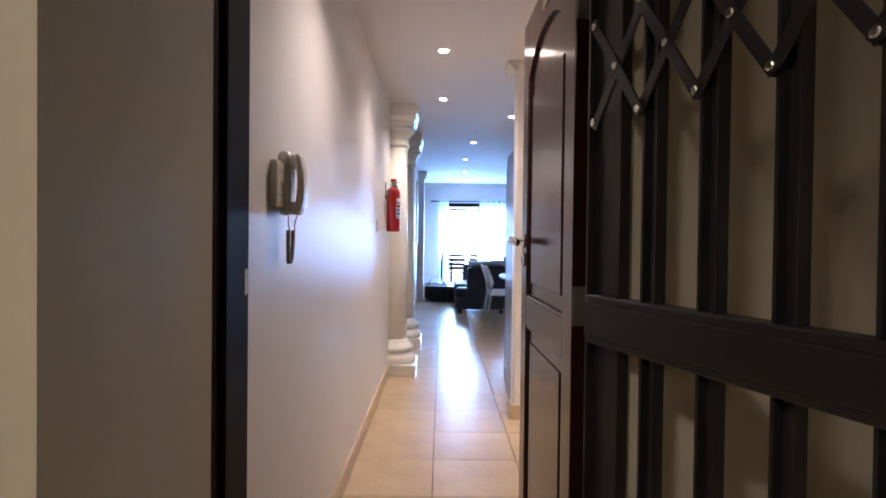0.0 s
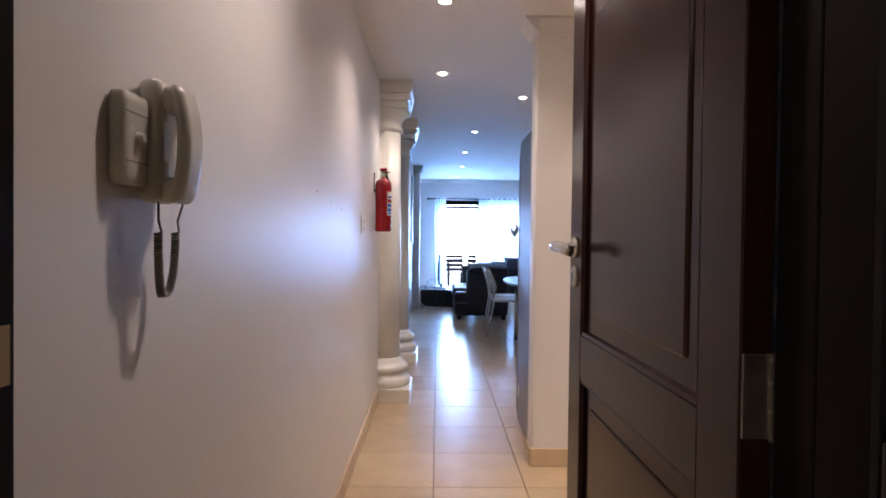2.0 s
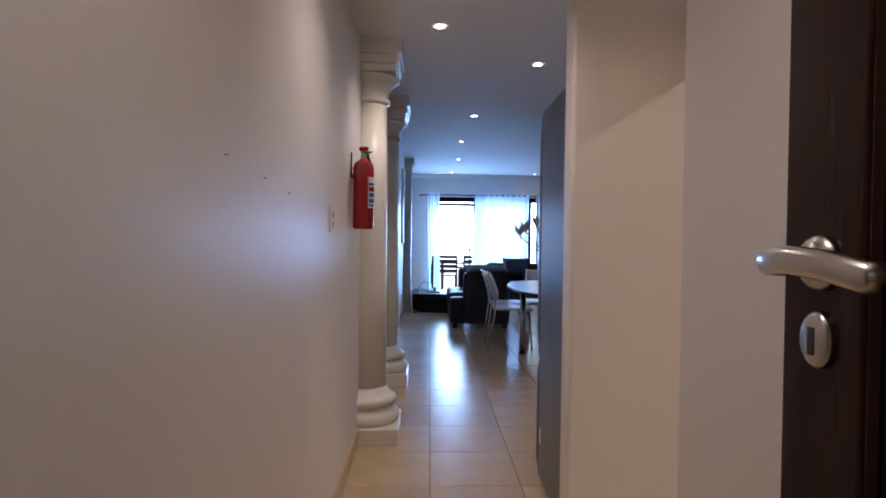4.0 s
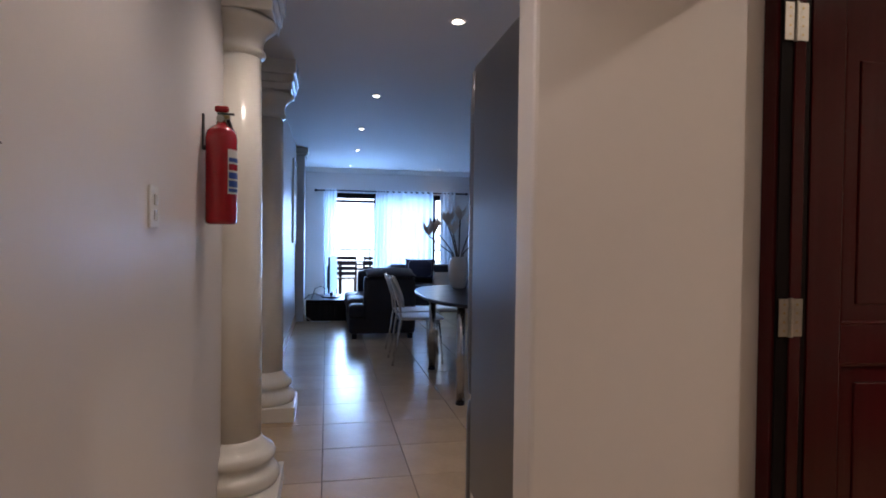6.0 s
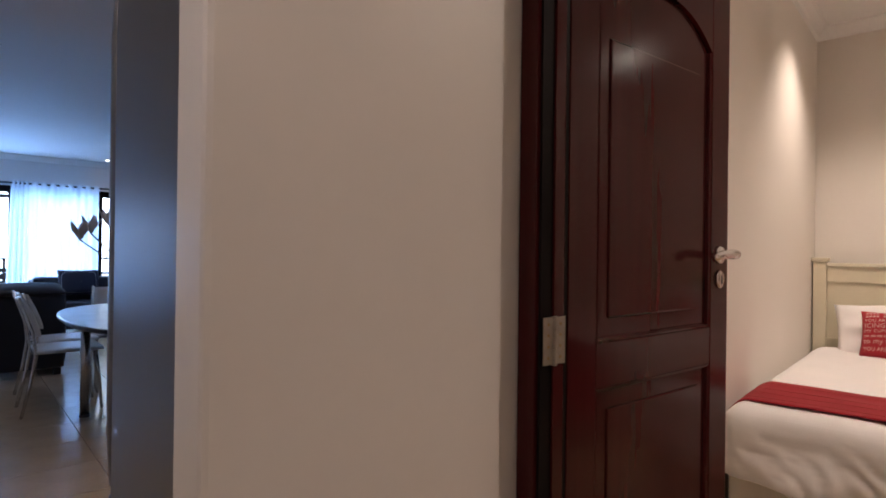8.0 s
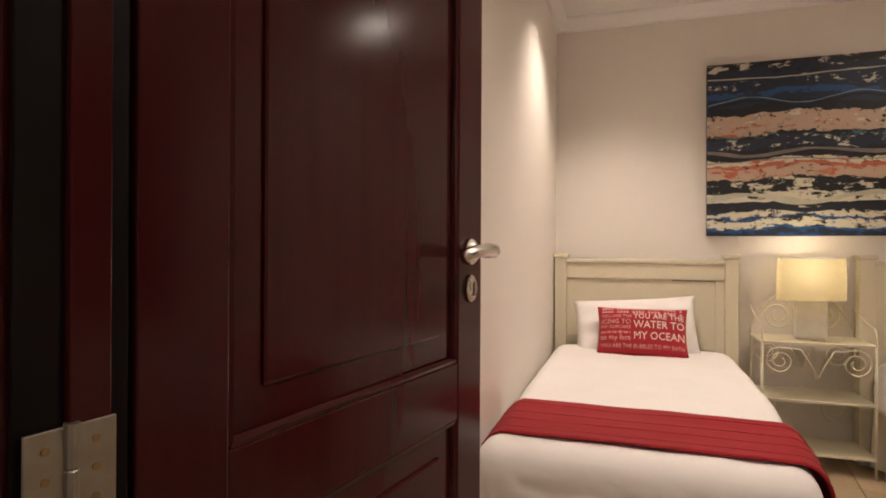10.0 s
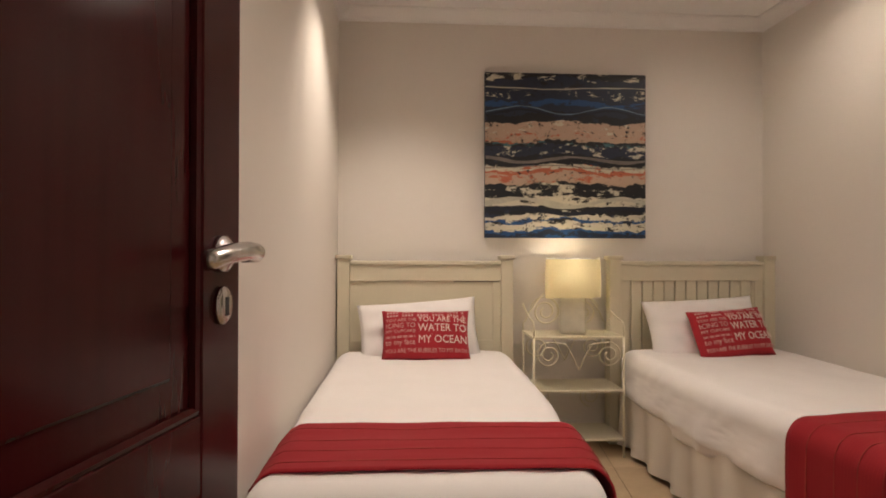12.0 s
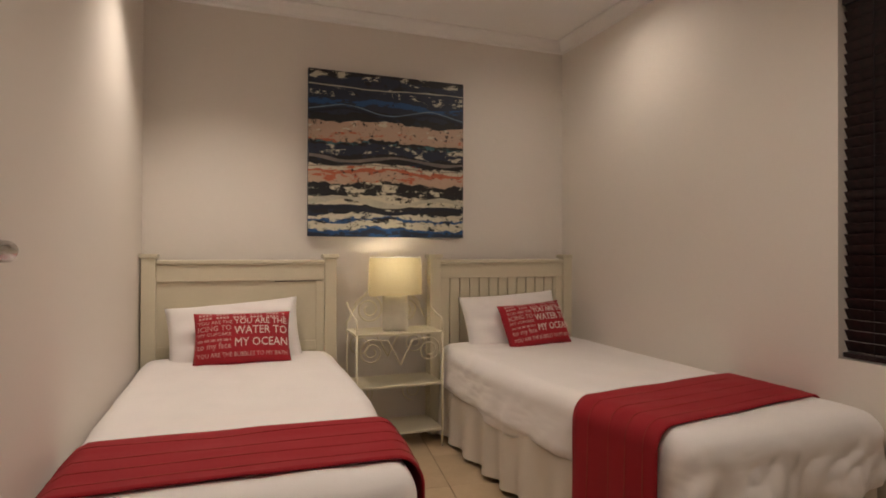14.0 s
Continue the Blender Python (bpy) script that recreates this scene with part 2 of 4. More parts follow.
M_ART = painting_material()
M_STROKE_BLUE = material("pale_blue_paint", (0.20, 0.30, 0.40), 0.5, vary=0.5, scale=9, bump=0.2)
M_STROKE_GREY = material("grey_brown_paint", (0.24, 0.20, 0.18), 0.5, vary=0.5, scale=9, bump=0.2)
M_STROKE_CREAM = material("cream_paint", (0.52, 0.50, 0.40), 0.5, vary=0.3, scale=9, bump=0.2)


# ---- building blocks ----
def mesh_of(name, bm, mat, smooth=False):
    me = bpy.data.meshes.new(name)
    bm.normal_update()
    bm.to_mesh(me)
    bm.free()
    me.materials.append(mat)
    if smooth:
        for p in me.polygons:
            p.use_smooth = True
    return me


def part(name, bm, mat, parent=None, label="", smooth=False, m=None):
    ob = new(name, mesh_of(name, bm, mat, smooth))
    if parent is not None:
        ob.parent = parent
    if m is not None:
        ob.matrix_basis = m
    if label:
        ob["label"] = label
    return ob


def thing(name, label, category, m=None, group="", kind=""):
    ob = new(name)
    ob.empty_display_size = 0.1
    if m is not None:
        ob.matrix_basis = m
    return tagged(ob, label, category, group, kind)


def setting(name, bm, mat, label, category, m=None, smooth=False):
    return tagged(part(name, bm, mat, None, "", smooth, m), label, category, kind="structure")


def box(x0, x1, y0, y1, z0, z1, bevel=0.0, bm=None, seg=2):
    own = bm is None
    b = bmesh.new()
    bmesh.ops.create_cube(b, size=1)
    for v in b.verts:
        v.co = Vector((x0 + (v.co.x + 0.5) * (x1 - x0), y0 + (v.co.y + 0.5) * (y1 - y0), z0 + (v.co.z + 0.5) * (z1 - z0)))
    if bevel:
        bmesh.ops.bevel(b, geom=b.edges[:], offset=bevel, segments=seg, affect="EDGES", profile=0.5)
    if own:
        return b
    me = bpy.data.meshes.new("tmp")
    b.to_mesh(me)
    b.free()
    bm.from_mesh(me)
    bpy.data.meshes.remove(me)
    return bm


def boxes(*specs):
    bm = bmesh.new()
    for s in specs:
        box(*s[:6], bevel=s[6] if len(s) > 6 else 0.0, bm=bm)
    return bm


def lathe(profile, seg=28, bm=None, at=(0, 0, 0)):
    """Turn (radius, height) pairs round the z axis."""
    bm = bm or bmesh.new()
    rings = []
    for r, z in profile:
        rings.append([bm.verts.new((at[0] + r * math.cos(2 * math.pi * i / seg), at[1] + r * math.sin(2 * math.pi * i / seg), at[2] + z)) for i in range(seg)])
    for a, b in zip(rings, rings[1:]):
        for i in range(seg):
            bm.faces.new((a[i], a[(i + 1) % seg], b[(i + 1) % seg], b[i]))
    bm.faces.new(rings[0][::-1])
    bm.faces.new(rings[-1])
    return bm


def tube(points, r, seg=8, bm=None):
    """A round rod along a line of points."""
    bm = bm or bmesh.new()
    pts = [Vector(p) for p in points]
    rings, side = [], None
    for i, p in enumerate(pts):
        d = (pts[min(i + 1, len(pts) - 1)] - pts[max(i - 1, 0)]).normalized()
        if side is None:
            side = d.orthogonal().normalized()
        side = (side - d * side.dot(d)).normalized()
        up = d.cross(side)
        rings.append([bm.verts.new(p + (side * math.cos(2 * math.pi * k / seg) + up * math.sin(2 * math.pi * k / seg)) * r) for k in range(seg)])
    for a, b in zip(rings, rings[1:]):
        for k in range(seg):
            bm.faces.new((a[k], a[(k + 1) % seg], b[(k + 1) % seg], b[k]))
    bm.faces.new(rings[0][::-1])
    bm.faces.new(rings[-1])
    return bm


def soft_box(x0, x1, y0, y1, z0, z1, r, cuts=14, rough=0.0, scale=4.0, seed=0.0):
    """A box with well rounded edges and a slightly uneven, creased surface."""
    bm = bmesh.new()
    bmesh.ops.create_cube(bm, size=2)
    bmesh.ops.subdivide_edges(bm, edges=bm.edges[:], cuts=cuts, use_grid_fill=True)
    half, mid = Vector(((x1 - x0) / 2, (y1 - y0) / 2, (z1 - z0) / 2)), Vector(((x0 + x1) / 2, (y0 + y1) / 2, (z0 + z1) / 2))
    for v in bm.verts:
        p = Vector([v.co[i] * half[i] for i in range(3)])
        q = Vector([max(-half[i] + min(r, half[i]), min(half[i] - min(r, half[i]), p[i])) for i in range(3)])
        d = p - q
        p = q + d.normalized() * min(r, min(half)) if d.length > 1e-6 else p
        if rough:
            w = mid + p
            p += (p - q * 0.6).normalized() * rough * (noise.noise(w * scale + Vector((seed, 0, 0))) + 0.5 * noise.noise(w * scale * 2.7 + Vector((0, seed, 0))))
        v.co = mid + p
    return bm


def pillow_height(u, v, h):
    return h * max(0.0, (1 - abs(u) ** 3)) ** 0.55 * max(0.0, (1 - abs(v) ** 3)) ** 0.55


def pillow(w, t, h, ears=0.03, n=20, seed=0.0, crease=0.0):
    """A stuffed pillow in the xy plane, w by t, with pulled-out corners."""
    bm = bmesh.new()
    for s in (1, -1):
        grid = []
        for i in range(n + 1):
            row = []
            for j in range(n + 1):
                u, v = 2 * i / n - 1, 2 * j / n - 1
                pin = 1 - 0.05 * (1 - abs(u) ** 2) * abs(v) ** 4 - 0.0
                pin2 = 1 - 0.05 * (1 - abs(v) ** 2) * abs(u) ** 4
                z = pillow_height(u, v, h) * s
                z += crease * noise.noise(Vector((u * 3 + seed, v * 3, s))) * (1 - max(abs(u), abs(v)) ** 6)
                row.append(bm.verts.new((u * w / 2 * pin2, v * t / 2 * pin, z)))
            grid.append(row)
        for i in range(n):
            for j in range(n):
                q = (grid[i][j], grid[i + 1][j], grid[i + 1][j + 1], grid[i][j + 1])
                bm.faces.new(q if s > 0 else q[::-1])
    bmesh.ops.remove_doubles(bm, verts=bm.verts[:], dist=0.0005)
    return bm


def moulding(x0, x1, profile, m=None):
    """A straight moulding along x: profile of (out, up) pairs."""
    bm = bmesh.new()
    a = [bm.verts.new((x0, p, q)) for p, q in profile]
    b = [bm.verts.new((x1, p, q)) for p, q in profile]
    k = len(profile)
    for i in range(k):
        bm.faces.new((a[i], a[(i + 1) % k], b[(i + 1) % k], b[i]))
    bm.faces.new(a[::-1])
    bm.faces.new(b)
    bmesh.ops.recalc_face_normals(bm, faces=bm.faces[:])
    return bm


def writing(text, size, depth=0.0015):
    """Lettering as a mesh in the xy plane, its lower left corner at the origin; also its width."""
    cu = bpy.data.curves.new("lettering", "FONT")
    cu.body, cu.size, cu.extrude, cu.resolution_u = text, size, depth, 2
    ob = new("lettering", cu)
    bpy.context.view_layer.update()
    me = bpy.data.meshes.new_from_object(ob.evaluated_get(bpy.context.evaluated_depsgraph_get()))
    bpy.data.objects.remove(ob)
    bm = bmesh.new()
    bm.from_mesh(me)
    bpy.data.meshes.remove(me)
    return bm


CORNICE = [(0, 0), (0.07, 0), (0.07, -0.012), (0.058, -0.02), (0.045, -0.038), (0.028, -0.055), (0.02, -0.07), (0.0, -0.078)]

# ---- large structure ----
floor_ob = setting("floor", boxes((-2.0, 5.6, -2.2, 13.4, -0.12, -0.006)), M_GROUT, "beige ceramic floor tiles with dark grout joints", "floor")
setting("wall_left", boxes((-0.62, -0.48, 1.08, 13.4, 0, 2.75)), M_WALL, "long smooth off-white painted hall wall", "wall")
setting("wall_right", boxes((0.477, 0.60, 1.16, 2.813, 0, 2.75)), M_WALL, "off-white painted hall wall beside the front door", "wall")
setting("wall_lobby", boxes((0.60, 1.13, 2.70, 2.813, 0, 2.75)), M_WALL, "off-white painted lobby side wall", "wall")
setting("wall_pillar", boxes((0.472, 1.20, 3.755, 3.89, 0, 2.75, 0.012)), M_WALL, "off-white painted wall end beside the refrigerator", "wall")
setting("wall_door_bedroom", boxes((1.13, 1.20, 0.3, 2.86, 0, 2.9), (1.13, 1.20, 2.86, 3.755, 2.06, 2.9)), M_WALL, "off-white wall around the bedroom doorway", "wall")
setting("wall_kitchen", boxes((1.20, 4.1, 4.62, 4.74, 0, 2.75)), M_WALL, "plain off-white kitchen wall", "wall")
setting("wall_living_right", boxes((4.0, 4.12, 4.74, 13.4, 0, 2.75)), M_WALL, "plain off-white living room wall", "wall")
setting("wall_window", boxes((-0.62, -0.08, 13.3, 13.5, 0, 2.75), (2.2, 4.12, 13.3, 13.5, 0, 2.75), (-0.08, 2.2, 13.3, 13.5, 2.08, 2.75)), M_WALL,
        "white end wall with a wide sliding door opening", "wall")
setting("ceiling", boxes((-0.62, 1.13, 1.1, 4.68, HALL_Z, HALL_Z + 0.06), (-0.62, 4.1, 4.68, 6.7, HALL_Z, HALL_Z + 0.06), (-0.62, 4.1, 6.7, 6.76, HALL_Z, LIVING_Z + 0.06)), M_CEIL, "lowered white plaster hall ceiling", "ceiling")
setting("ceiling_living", boxes((-0.62, 4.1, 6.76, 13.5, LIVING_Z, LIVING_Z + 0.06)), M_CEIL, "white plaster living room ceiling", "ceiling")
setting("wall_pilaster", boxes((-0.48, -0.36, 10.95, 11.25, 0, LIVING_Z)), M_WALL, "narrow painted pilaster on the living room wall", "wall")

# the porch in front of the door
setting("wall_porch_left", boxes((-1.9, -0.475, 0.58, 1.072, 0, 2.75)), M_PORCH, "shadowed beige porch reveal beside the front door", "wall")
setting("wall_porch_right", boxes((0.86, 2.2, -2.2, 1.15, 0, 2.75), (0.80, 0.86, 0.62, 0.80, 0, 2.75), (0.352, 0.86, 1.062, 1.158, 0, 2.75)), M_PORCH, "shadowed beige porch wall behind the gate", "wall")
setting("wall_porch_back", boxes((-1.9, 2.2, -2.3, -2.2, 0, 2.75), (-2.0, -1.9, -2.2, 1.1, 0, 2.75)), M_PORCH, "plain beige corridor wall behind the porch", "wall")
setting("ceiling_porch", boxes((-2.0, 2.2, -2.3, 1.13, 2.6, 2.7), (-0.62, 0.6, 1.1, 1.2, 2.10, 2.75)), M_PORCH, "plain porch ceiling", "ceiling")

# bedroom, in its own axes
setting("wall_bedroom_left", boxes((0.02, 3.70, -0.02, 0.10, 0, 2.9)), M_WALL_BED, "warm white bedroom wall beside the bed", "wall", BED)
setting("wall_bedroom_head", boxes((3.56, 3.70, -2.9, -0.02, 0, 2.9)), M_WALL_BED, "warm white bedroom wall behind the headboards", "wall", BED)
setting("wall_bedroom_right", boxes((1.487, 3.70, -2.96, -2.82, 0, 2.9), (-0.6, 0.3, -2.96, -2.82, 0, 2.9), (0.3, 1.487, -2.96, -2.82, 0, 0.77),
                                    (0.3, 1.487, -2.96, -2.82, 2.25, 2.9), (0.3, 1.487, -3.0, -2.96, 0.7, 2.3)), M_WALL_BED, "warm white bedroom wall with a window recess", "wall", BED)
setting("ceiling_bedroom", boxes((-0.6, 3.7, -2.96, 0.10, BED_Z, BED_Z + 0.06)), M_CEIL, "white plaster bedroom ceiling", "ceiling", BED)
setting("trim_cornice", moulding(-0.02, 3.56, [(-p, q) for p, q in CORNICE]), M_CEIL, "moulded white plaster cornice", "cornice", BED @ pose(0, -0.02, BED_Z))
setting("trim_cornice", moulding(0, 2.8, [(p, q) for p, q in CORNICE]), M_CEIL, "moulded white plaster cornice", "cornice", BED @ pose(3.56, -2.82, BED_Z, 0, 0, 90))
setting("trim_cornice", moulding(-0.5, 3.56, CORNICE), M_CEIL, "moulded white plaster cornice", "cornice", BED @ pose(0, -2.82, BED_Z))
setting("trim_cornice", moulding(0.465, 1.2, [(-p, q) for p, q in CORNICE]), M_CEIL, "moulded white plaster cornice", "cornice", pose(0, 3.755, HALL_Z))
setting("trim_cornice", moulding(3.69, 3.90, [(p, q) for p, q in CORNICE]), M_CEIL, "moulded white plaster cornice", "cornice", pose(0.472, 0, HALL_Z, 0, 0, 90))
setting("trim_cornice", moulding(-0.48, 4.0, [(-p, q) for p, q in CORNICE]), M_CEIL, "moulded white plaster cornice", "cornice", pose(0, 13.3, LIVING_Z))
setting("trim_pilaster_cap", boxes((-0.48, -0.33, 10.92, 11.28, 2.41, 2.45, 0.008), (-0.48, -0.31, 10.90, 11.30, 2.45, 2.526, 0.01)), M_TRIM, "moulded cap on the pilaster", "trim")


def skirting(name, x0, x1, y0, y1):
    """A row of cut tiles along a wall, each piece of its own."""
    long_x = (x1 - x0) > (y1 - y0)
    base = thing(name, "cut beige tile skirting along the wall", "skirting", pose(0, 0, 0), kind="structure")
    a, b = (x0, x1) if long_x else (y0, y1)
    k = max(1, round((b - a) / 0.45))
    for i in range(k):
        p, q = a + (b - a) * i / k + 0.0015, a + (b - a) * (i + 1) / k - 0.0015
        part("skirting_tile", box(p, q, y0, y1, 0, 0.097, 0.003, seg=1) if long_x else box(x0, x1, p, q, 0, 0.097, 0.003, seg=1), M_SKIRT, base)


skirting("baseboard", -0.481, -0.466, 1.33, 10.95)
skirting("baseboard", 0.463, 1.12, 3.741, 3.756)
skirting("baseboard", 0.459, 0.473, 3.757, 3.89)
skirting("baseboard", 0.463, 0.478, 2.30, 2.82)
skirting("baseboard", -0.48, -0.10, 13.286, 13.301)
skirting("baseboard", -0.361, -0.346, 10.94, 11.26)

# ---- recessed lamps ----


def downlight(x, y, z, m, power, cone, colour=WARM, soft=0.03):
    base = thing("downlight", "round recessed ceiling downlight with a white rim, lit", "ceiling light", m @ pose(x, y, z), "recessed ceiling lights")
    part("rim", lathe([(0.030, -0.001), (0.030, -0.004), (0.040, -0.008), (0.046, -0.003), (0.046, -0.001)]), M_TRIM, base, smooth=True)
    part("bulb", lathe([(0.001, -0.0015), (0.024, -0.0015), (0.022, -0.0045), (0.001, -0.0055)], 20), M_BULB, base, "glowing bulb")
    lamp("downlight_beam", "SPOT", m @ pose(x, y, z - 0.02), power, colour, cone=cone, soft=soft)


for sx, sy in HALL_SPOTS:
    downlight(sx, sy, HALL_Z, Matrix(), 14, 128, HALL_WARM)
for sx, sy in LIVING_SPOTS:
    downlight(sx, sy, LIVING_Z, Matrix(), 2.5, 110)
for sx, sy in BED_SPOTS:
    downlight(sx, sy, BED_Z, BED, 54 if sx > 2.65 else 14 if sx > 2 else 54, 106 if sx > 2.65 else 165)
# Unseen fitting, added to light the porch and the wall behind the gate.
downlight(-0.80, -0.9, 2.6, Matrix(), 56, 160, (1.0, 0.90, 0.76), soft=0.15)
downlight(0.80, 3.25, HALL_Z, Matrix(), 3, 120, (1.0, 0.76, 0.52))

# ---- doors ----


def lever_handle(base, side=1):
    """A curved lever on a round rose with a key plate under it. Lies in the xz plane, outwards along y * side."""
    h = part("door_handle", lathe([(0.001, 0), (0.026, 0), (0.026, 0.006), (0.020, 0.011), (0.012, 0.014), (0.011, 0.04)], 20), M_CHROME, base, "brushed chrome lever handle", True,
             pose(0, 0, 0, -90 * side, 0, 0))
    bm = tube([(0, 0.032 * side, 0), (0, 0.05 * side, 0), (-0.012, 0.056 * side, 0.002), (-0.04, 0.058 * side, 0.004), (-0.08, 0.056 * side, 0.001), (-0.115, 0.05 * side, -0.006), (-0.122, 0.042 * side, -0.008)], 0.0125, 12)
    lev = part("lever", bm, M_CHROME, base, smooth=True)
    kp = part("key_plate", lathe([(0.001, 0), (0.024, 0), (0.024, 0.005), (0.019, 0.009), (0.001, 0.009)], 20), M_CHROME, base, smooth=True, m=pose(0, 0, -0.072, -90 * side, 0, 0) @ Matrix.Diagonal((0.85, 1.12, 1, 1)))
    kh = part("keyhole", box(-0.004, 0.004, 0.0091 * side - 0.001, 0.0091 * side + 0.001, -0.086, -0.060), M_BLACK, base)
    return h, lev, kp, kh


def panel_door(name, label, mat, m, width, height, handle_z, knuckle, on_edge=False):
    """A leaf along +x from its hinges, 40 mm thick, faces at y = +-0.02, an arched upper and a square lower panel."""
    base = thing(name, label, "door", m, kind="structure")
    st, mid0, mid1 = 0.105, handle_z - 0.315, handle_z - 0.21
    arch = height - 0.13
    part("stile", box(0, st, -0.02, 0.02, 0.008, height, 0.003), mat, base)
    part("stile", box(width - st, width, -0.02, 0.02, 0.008, height, 0.003), mat, base)
    part("rail", box(st, width - st, -0.0195, 0.0195, 0.008, 0.19, 0.002), mat, base)
    part("rail", box(st, width - st, -0.0195, 0.0195, mid0, mid1, 0.002), mat, base)
    # arched top rail
    bm = bmesh.new()
    k = 18
    lows = [(st + (width - 2 * st) * i / k, arch - 0.10 * abs(2 * i / k - 1) ** 2.6) for i in range(k + 1)]
    fr = [[bm.verts.new((x, s, z)) for x, z in lows] for s in (-0.0195, 0.0195)]
    tp = [[bm.verts.new((x, s, height)) for x, z in lows] for s in (-0.0195, 0.0195)]
    for i in range(k):
        bm.faces.new((fr[0][i], fr[0][i + 1], tp[0][i + 1], tp[0][i]))
        bm.faces.new((fr[1][i + 1], fr[1][i], tp[1][i], tp[1][i + 1]))
        bm.faces.new((fr[0][i + 1], fr[0][i], fr[1][i], fr[1][i + 1]))
        bm.faces.new((tp[0][i], tp[0][i + 1], tp[1][i + 1], tp[1][i]))
    part("arched_rail", bm, mat, base)
    part("panel", box(st, width - st, -0.008, 0.008, mid1, height - 0.09), mat, base)
    part("panel", box(st, width - st, -0.008, 0.008, 0.19, mid0), mat, base)
    # raised fields and beads
    for z0, z1 in ((mid1 + 0.055, arch - 0.17), (0.245, mid0 - 0.055)):
        part("raised_field", box(st + 0.055, width - st - 0.055, -0.013, 0.013, z0, z1, 0.005), mat, base)
    for z0, z1 in ((mid1, arch - 0.10), (0.19, mid0)):
        for s in (-1, 1):
            a = 0.011 * s
            part("bead", tube([(st + 0.004, a, z0 + 0.004), (width - st - 0.004, a, z0 + 0.004), ], 0.008, 6), mat, base)
            part("bead", tube([(st + 0.004, a, z0 + 0.004), (st + 0.004, a, z1)], 0.008, 6), mat, base)
            part("bead", tube([(width - st - 0.004, a, z0 + 0.004), (width - st - 0.004, a, z1)], 0.008, 6), mat, base)
            if z0 == 0.19:
                part("bead", tube([(st, a, z1 - 0.004), (width - st, a, z1 - 0.004)], 0.008, 6), mat, base)
    for s in (1, -1):
        holder = new("handle_set")
        holder.parent, holder.matrix_basis = base, pose(width - 0.055, 0.02 * s, handle_z)
        lever_handle(holder, s)
    part("lock_plate", box(width - 0.001, width + 0.0015, -0.012, 0.012, handle_z - 0.16, handle_z + 0.06), M_CHROME, base)
    for hz in knuckle:
        if on_edge:
            hb = part("hinge", boxes((-0.0045, -0.001, -0.056, -0.022, hz - 0.05, hz + 0.05, 0.001), (-0.0035, -0.0, -0.014, 0.018, hz - 0.05, hz + 0.05, 0.001)), M_HINGE, base, "steel butt hinge")
            part("pin", lathe([(0.006, -0.052), (0.006, -0.018), (0.005, -0.017), (0.006, -0.015), (0.006, 0.015), (0.005, 0.016), (0.006, 0.018), (0.006, 0.052)], 10, at=(-0.004, -0.018, hz)), M_CHROME, hb)
            continue
        hb = part("hinge", boxes((-0.098, -0.068, -0.0372, -0.0342, hz - 0.05, hz + 0.05, 0.001), (-0.060, -0.028, -0.0372, -0.0342, hz - 0.05, hz + 0.05, 0.001)), M_HINGE, base, "steel butt hinge")
        part("pin", lathe([(0.006, -0.052), (0.006, -0.018), (0.005, -0.017), (0.005, -0.016), (0.006, -0.015), (0.006, 0.015), (0.005, 0.016), (0.006, 0.018), (0.006, 0.052)], 10, at=(-0.064, -0.037, hz)), M_HINGE, hb)
        sc = bmesh.new()
        for sgn in (-1, 1):
            for q in (-0.035, -0.012, 0.012, 0.035):
                lathe([(0.0035, -0.0005), (0.0035, 0.0005)], 8, sc, (0, 0, 0))
                for v in sc.verts[-16:]:
                    v.co = Vector((-0.064 + 0.019 * sgn + v.co.x, -0.0375 + v.co.z, hz + q + v.co.y))
        part("screw", sc, M_BRASS, hb)
    return base


def door_frame(name, label, mat, m, width, height, depth, face):
    """Lining along x, from 0 to width, with a stop; opening height; depth along y."""
    base = thing(name, label, "door frame", m, kind="structure")
    part("jamb", box(-face, 0, 0, depth, 0, height + face, 0.004), mat, base)
    part("jamb", box(width, width + face, 0, depth, 0, height + face, 0.004), mat, base)
    part("head", box(0, width, 0, depth, height, height + face, 0.004), mat, base)
    part("stop", box(0, 0.012, depth * 0.2, depth * 0.55, 0, height, 0.002), mat, base)
    part("stop", box(width - 0.012, width, depth * 0.2, depth * 0.55, 0, height, 0.002), mat, base)
    return base


# front door: opened against the right-hand wall
f1 = door_frame("door_frame_front", "dark brown varnished front door frame", M_DARKFRAME, pose(-0.475, 1.075, 0), 0.82, 2.05, 0.215, 0.055)
part("hinge_jamb", box(0.82, 0.875, 0.2155, 0.287, 0, 2.05, 0.003), M_DARKFRAME, f1)
part("strike_plate", box(0.0, 0.0015, 0.185, 0.205, 1.06, 1.12), M_BRASS, f1)
dl = panel_door("door_front", "glossy dark brown panelled front door standing wide open", M_BROWN, pose(0.330, 1.372, 0, 0, 0, 91), 0.80, 2.02, 1.195, (0.25, 1.03, 1.80), True)
no = part("house_number", box(0.30, 0.42, 0.0205, 0.024, 1.94, 1.98), M_CHROME, dl, "small metal number plate")
# bedroom door: opened into the bedroom
f2 = door_frame("door_frame_bedroom", "dark mahogany bedroom door frame", M_MAHOG, pose(1.225, 2.87, 0, 0, 0, 90), 0.83, 2.04, 0.10, 0.05)
# Dark strips stand in for the shade on the jamb and in the gap.
part("jamb_shade", box(0.824, 0.8298, 0.002, 0.092, 0, 2.04, 0.001), M_DARKFRAME, f2, "dark strip for the shade on the inner jamb")
part("gap_shade", box(0.84, 0.88, -0.010, -0.0005, 0, 2.04), M_BLACK, f2)
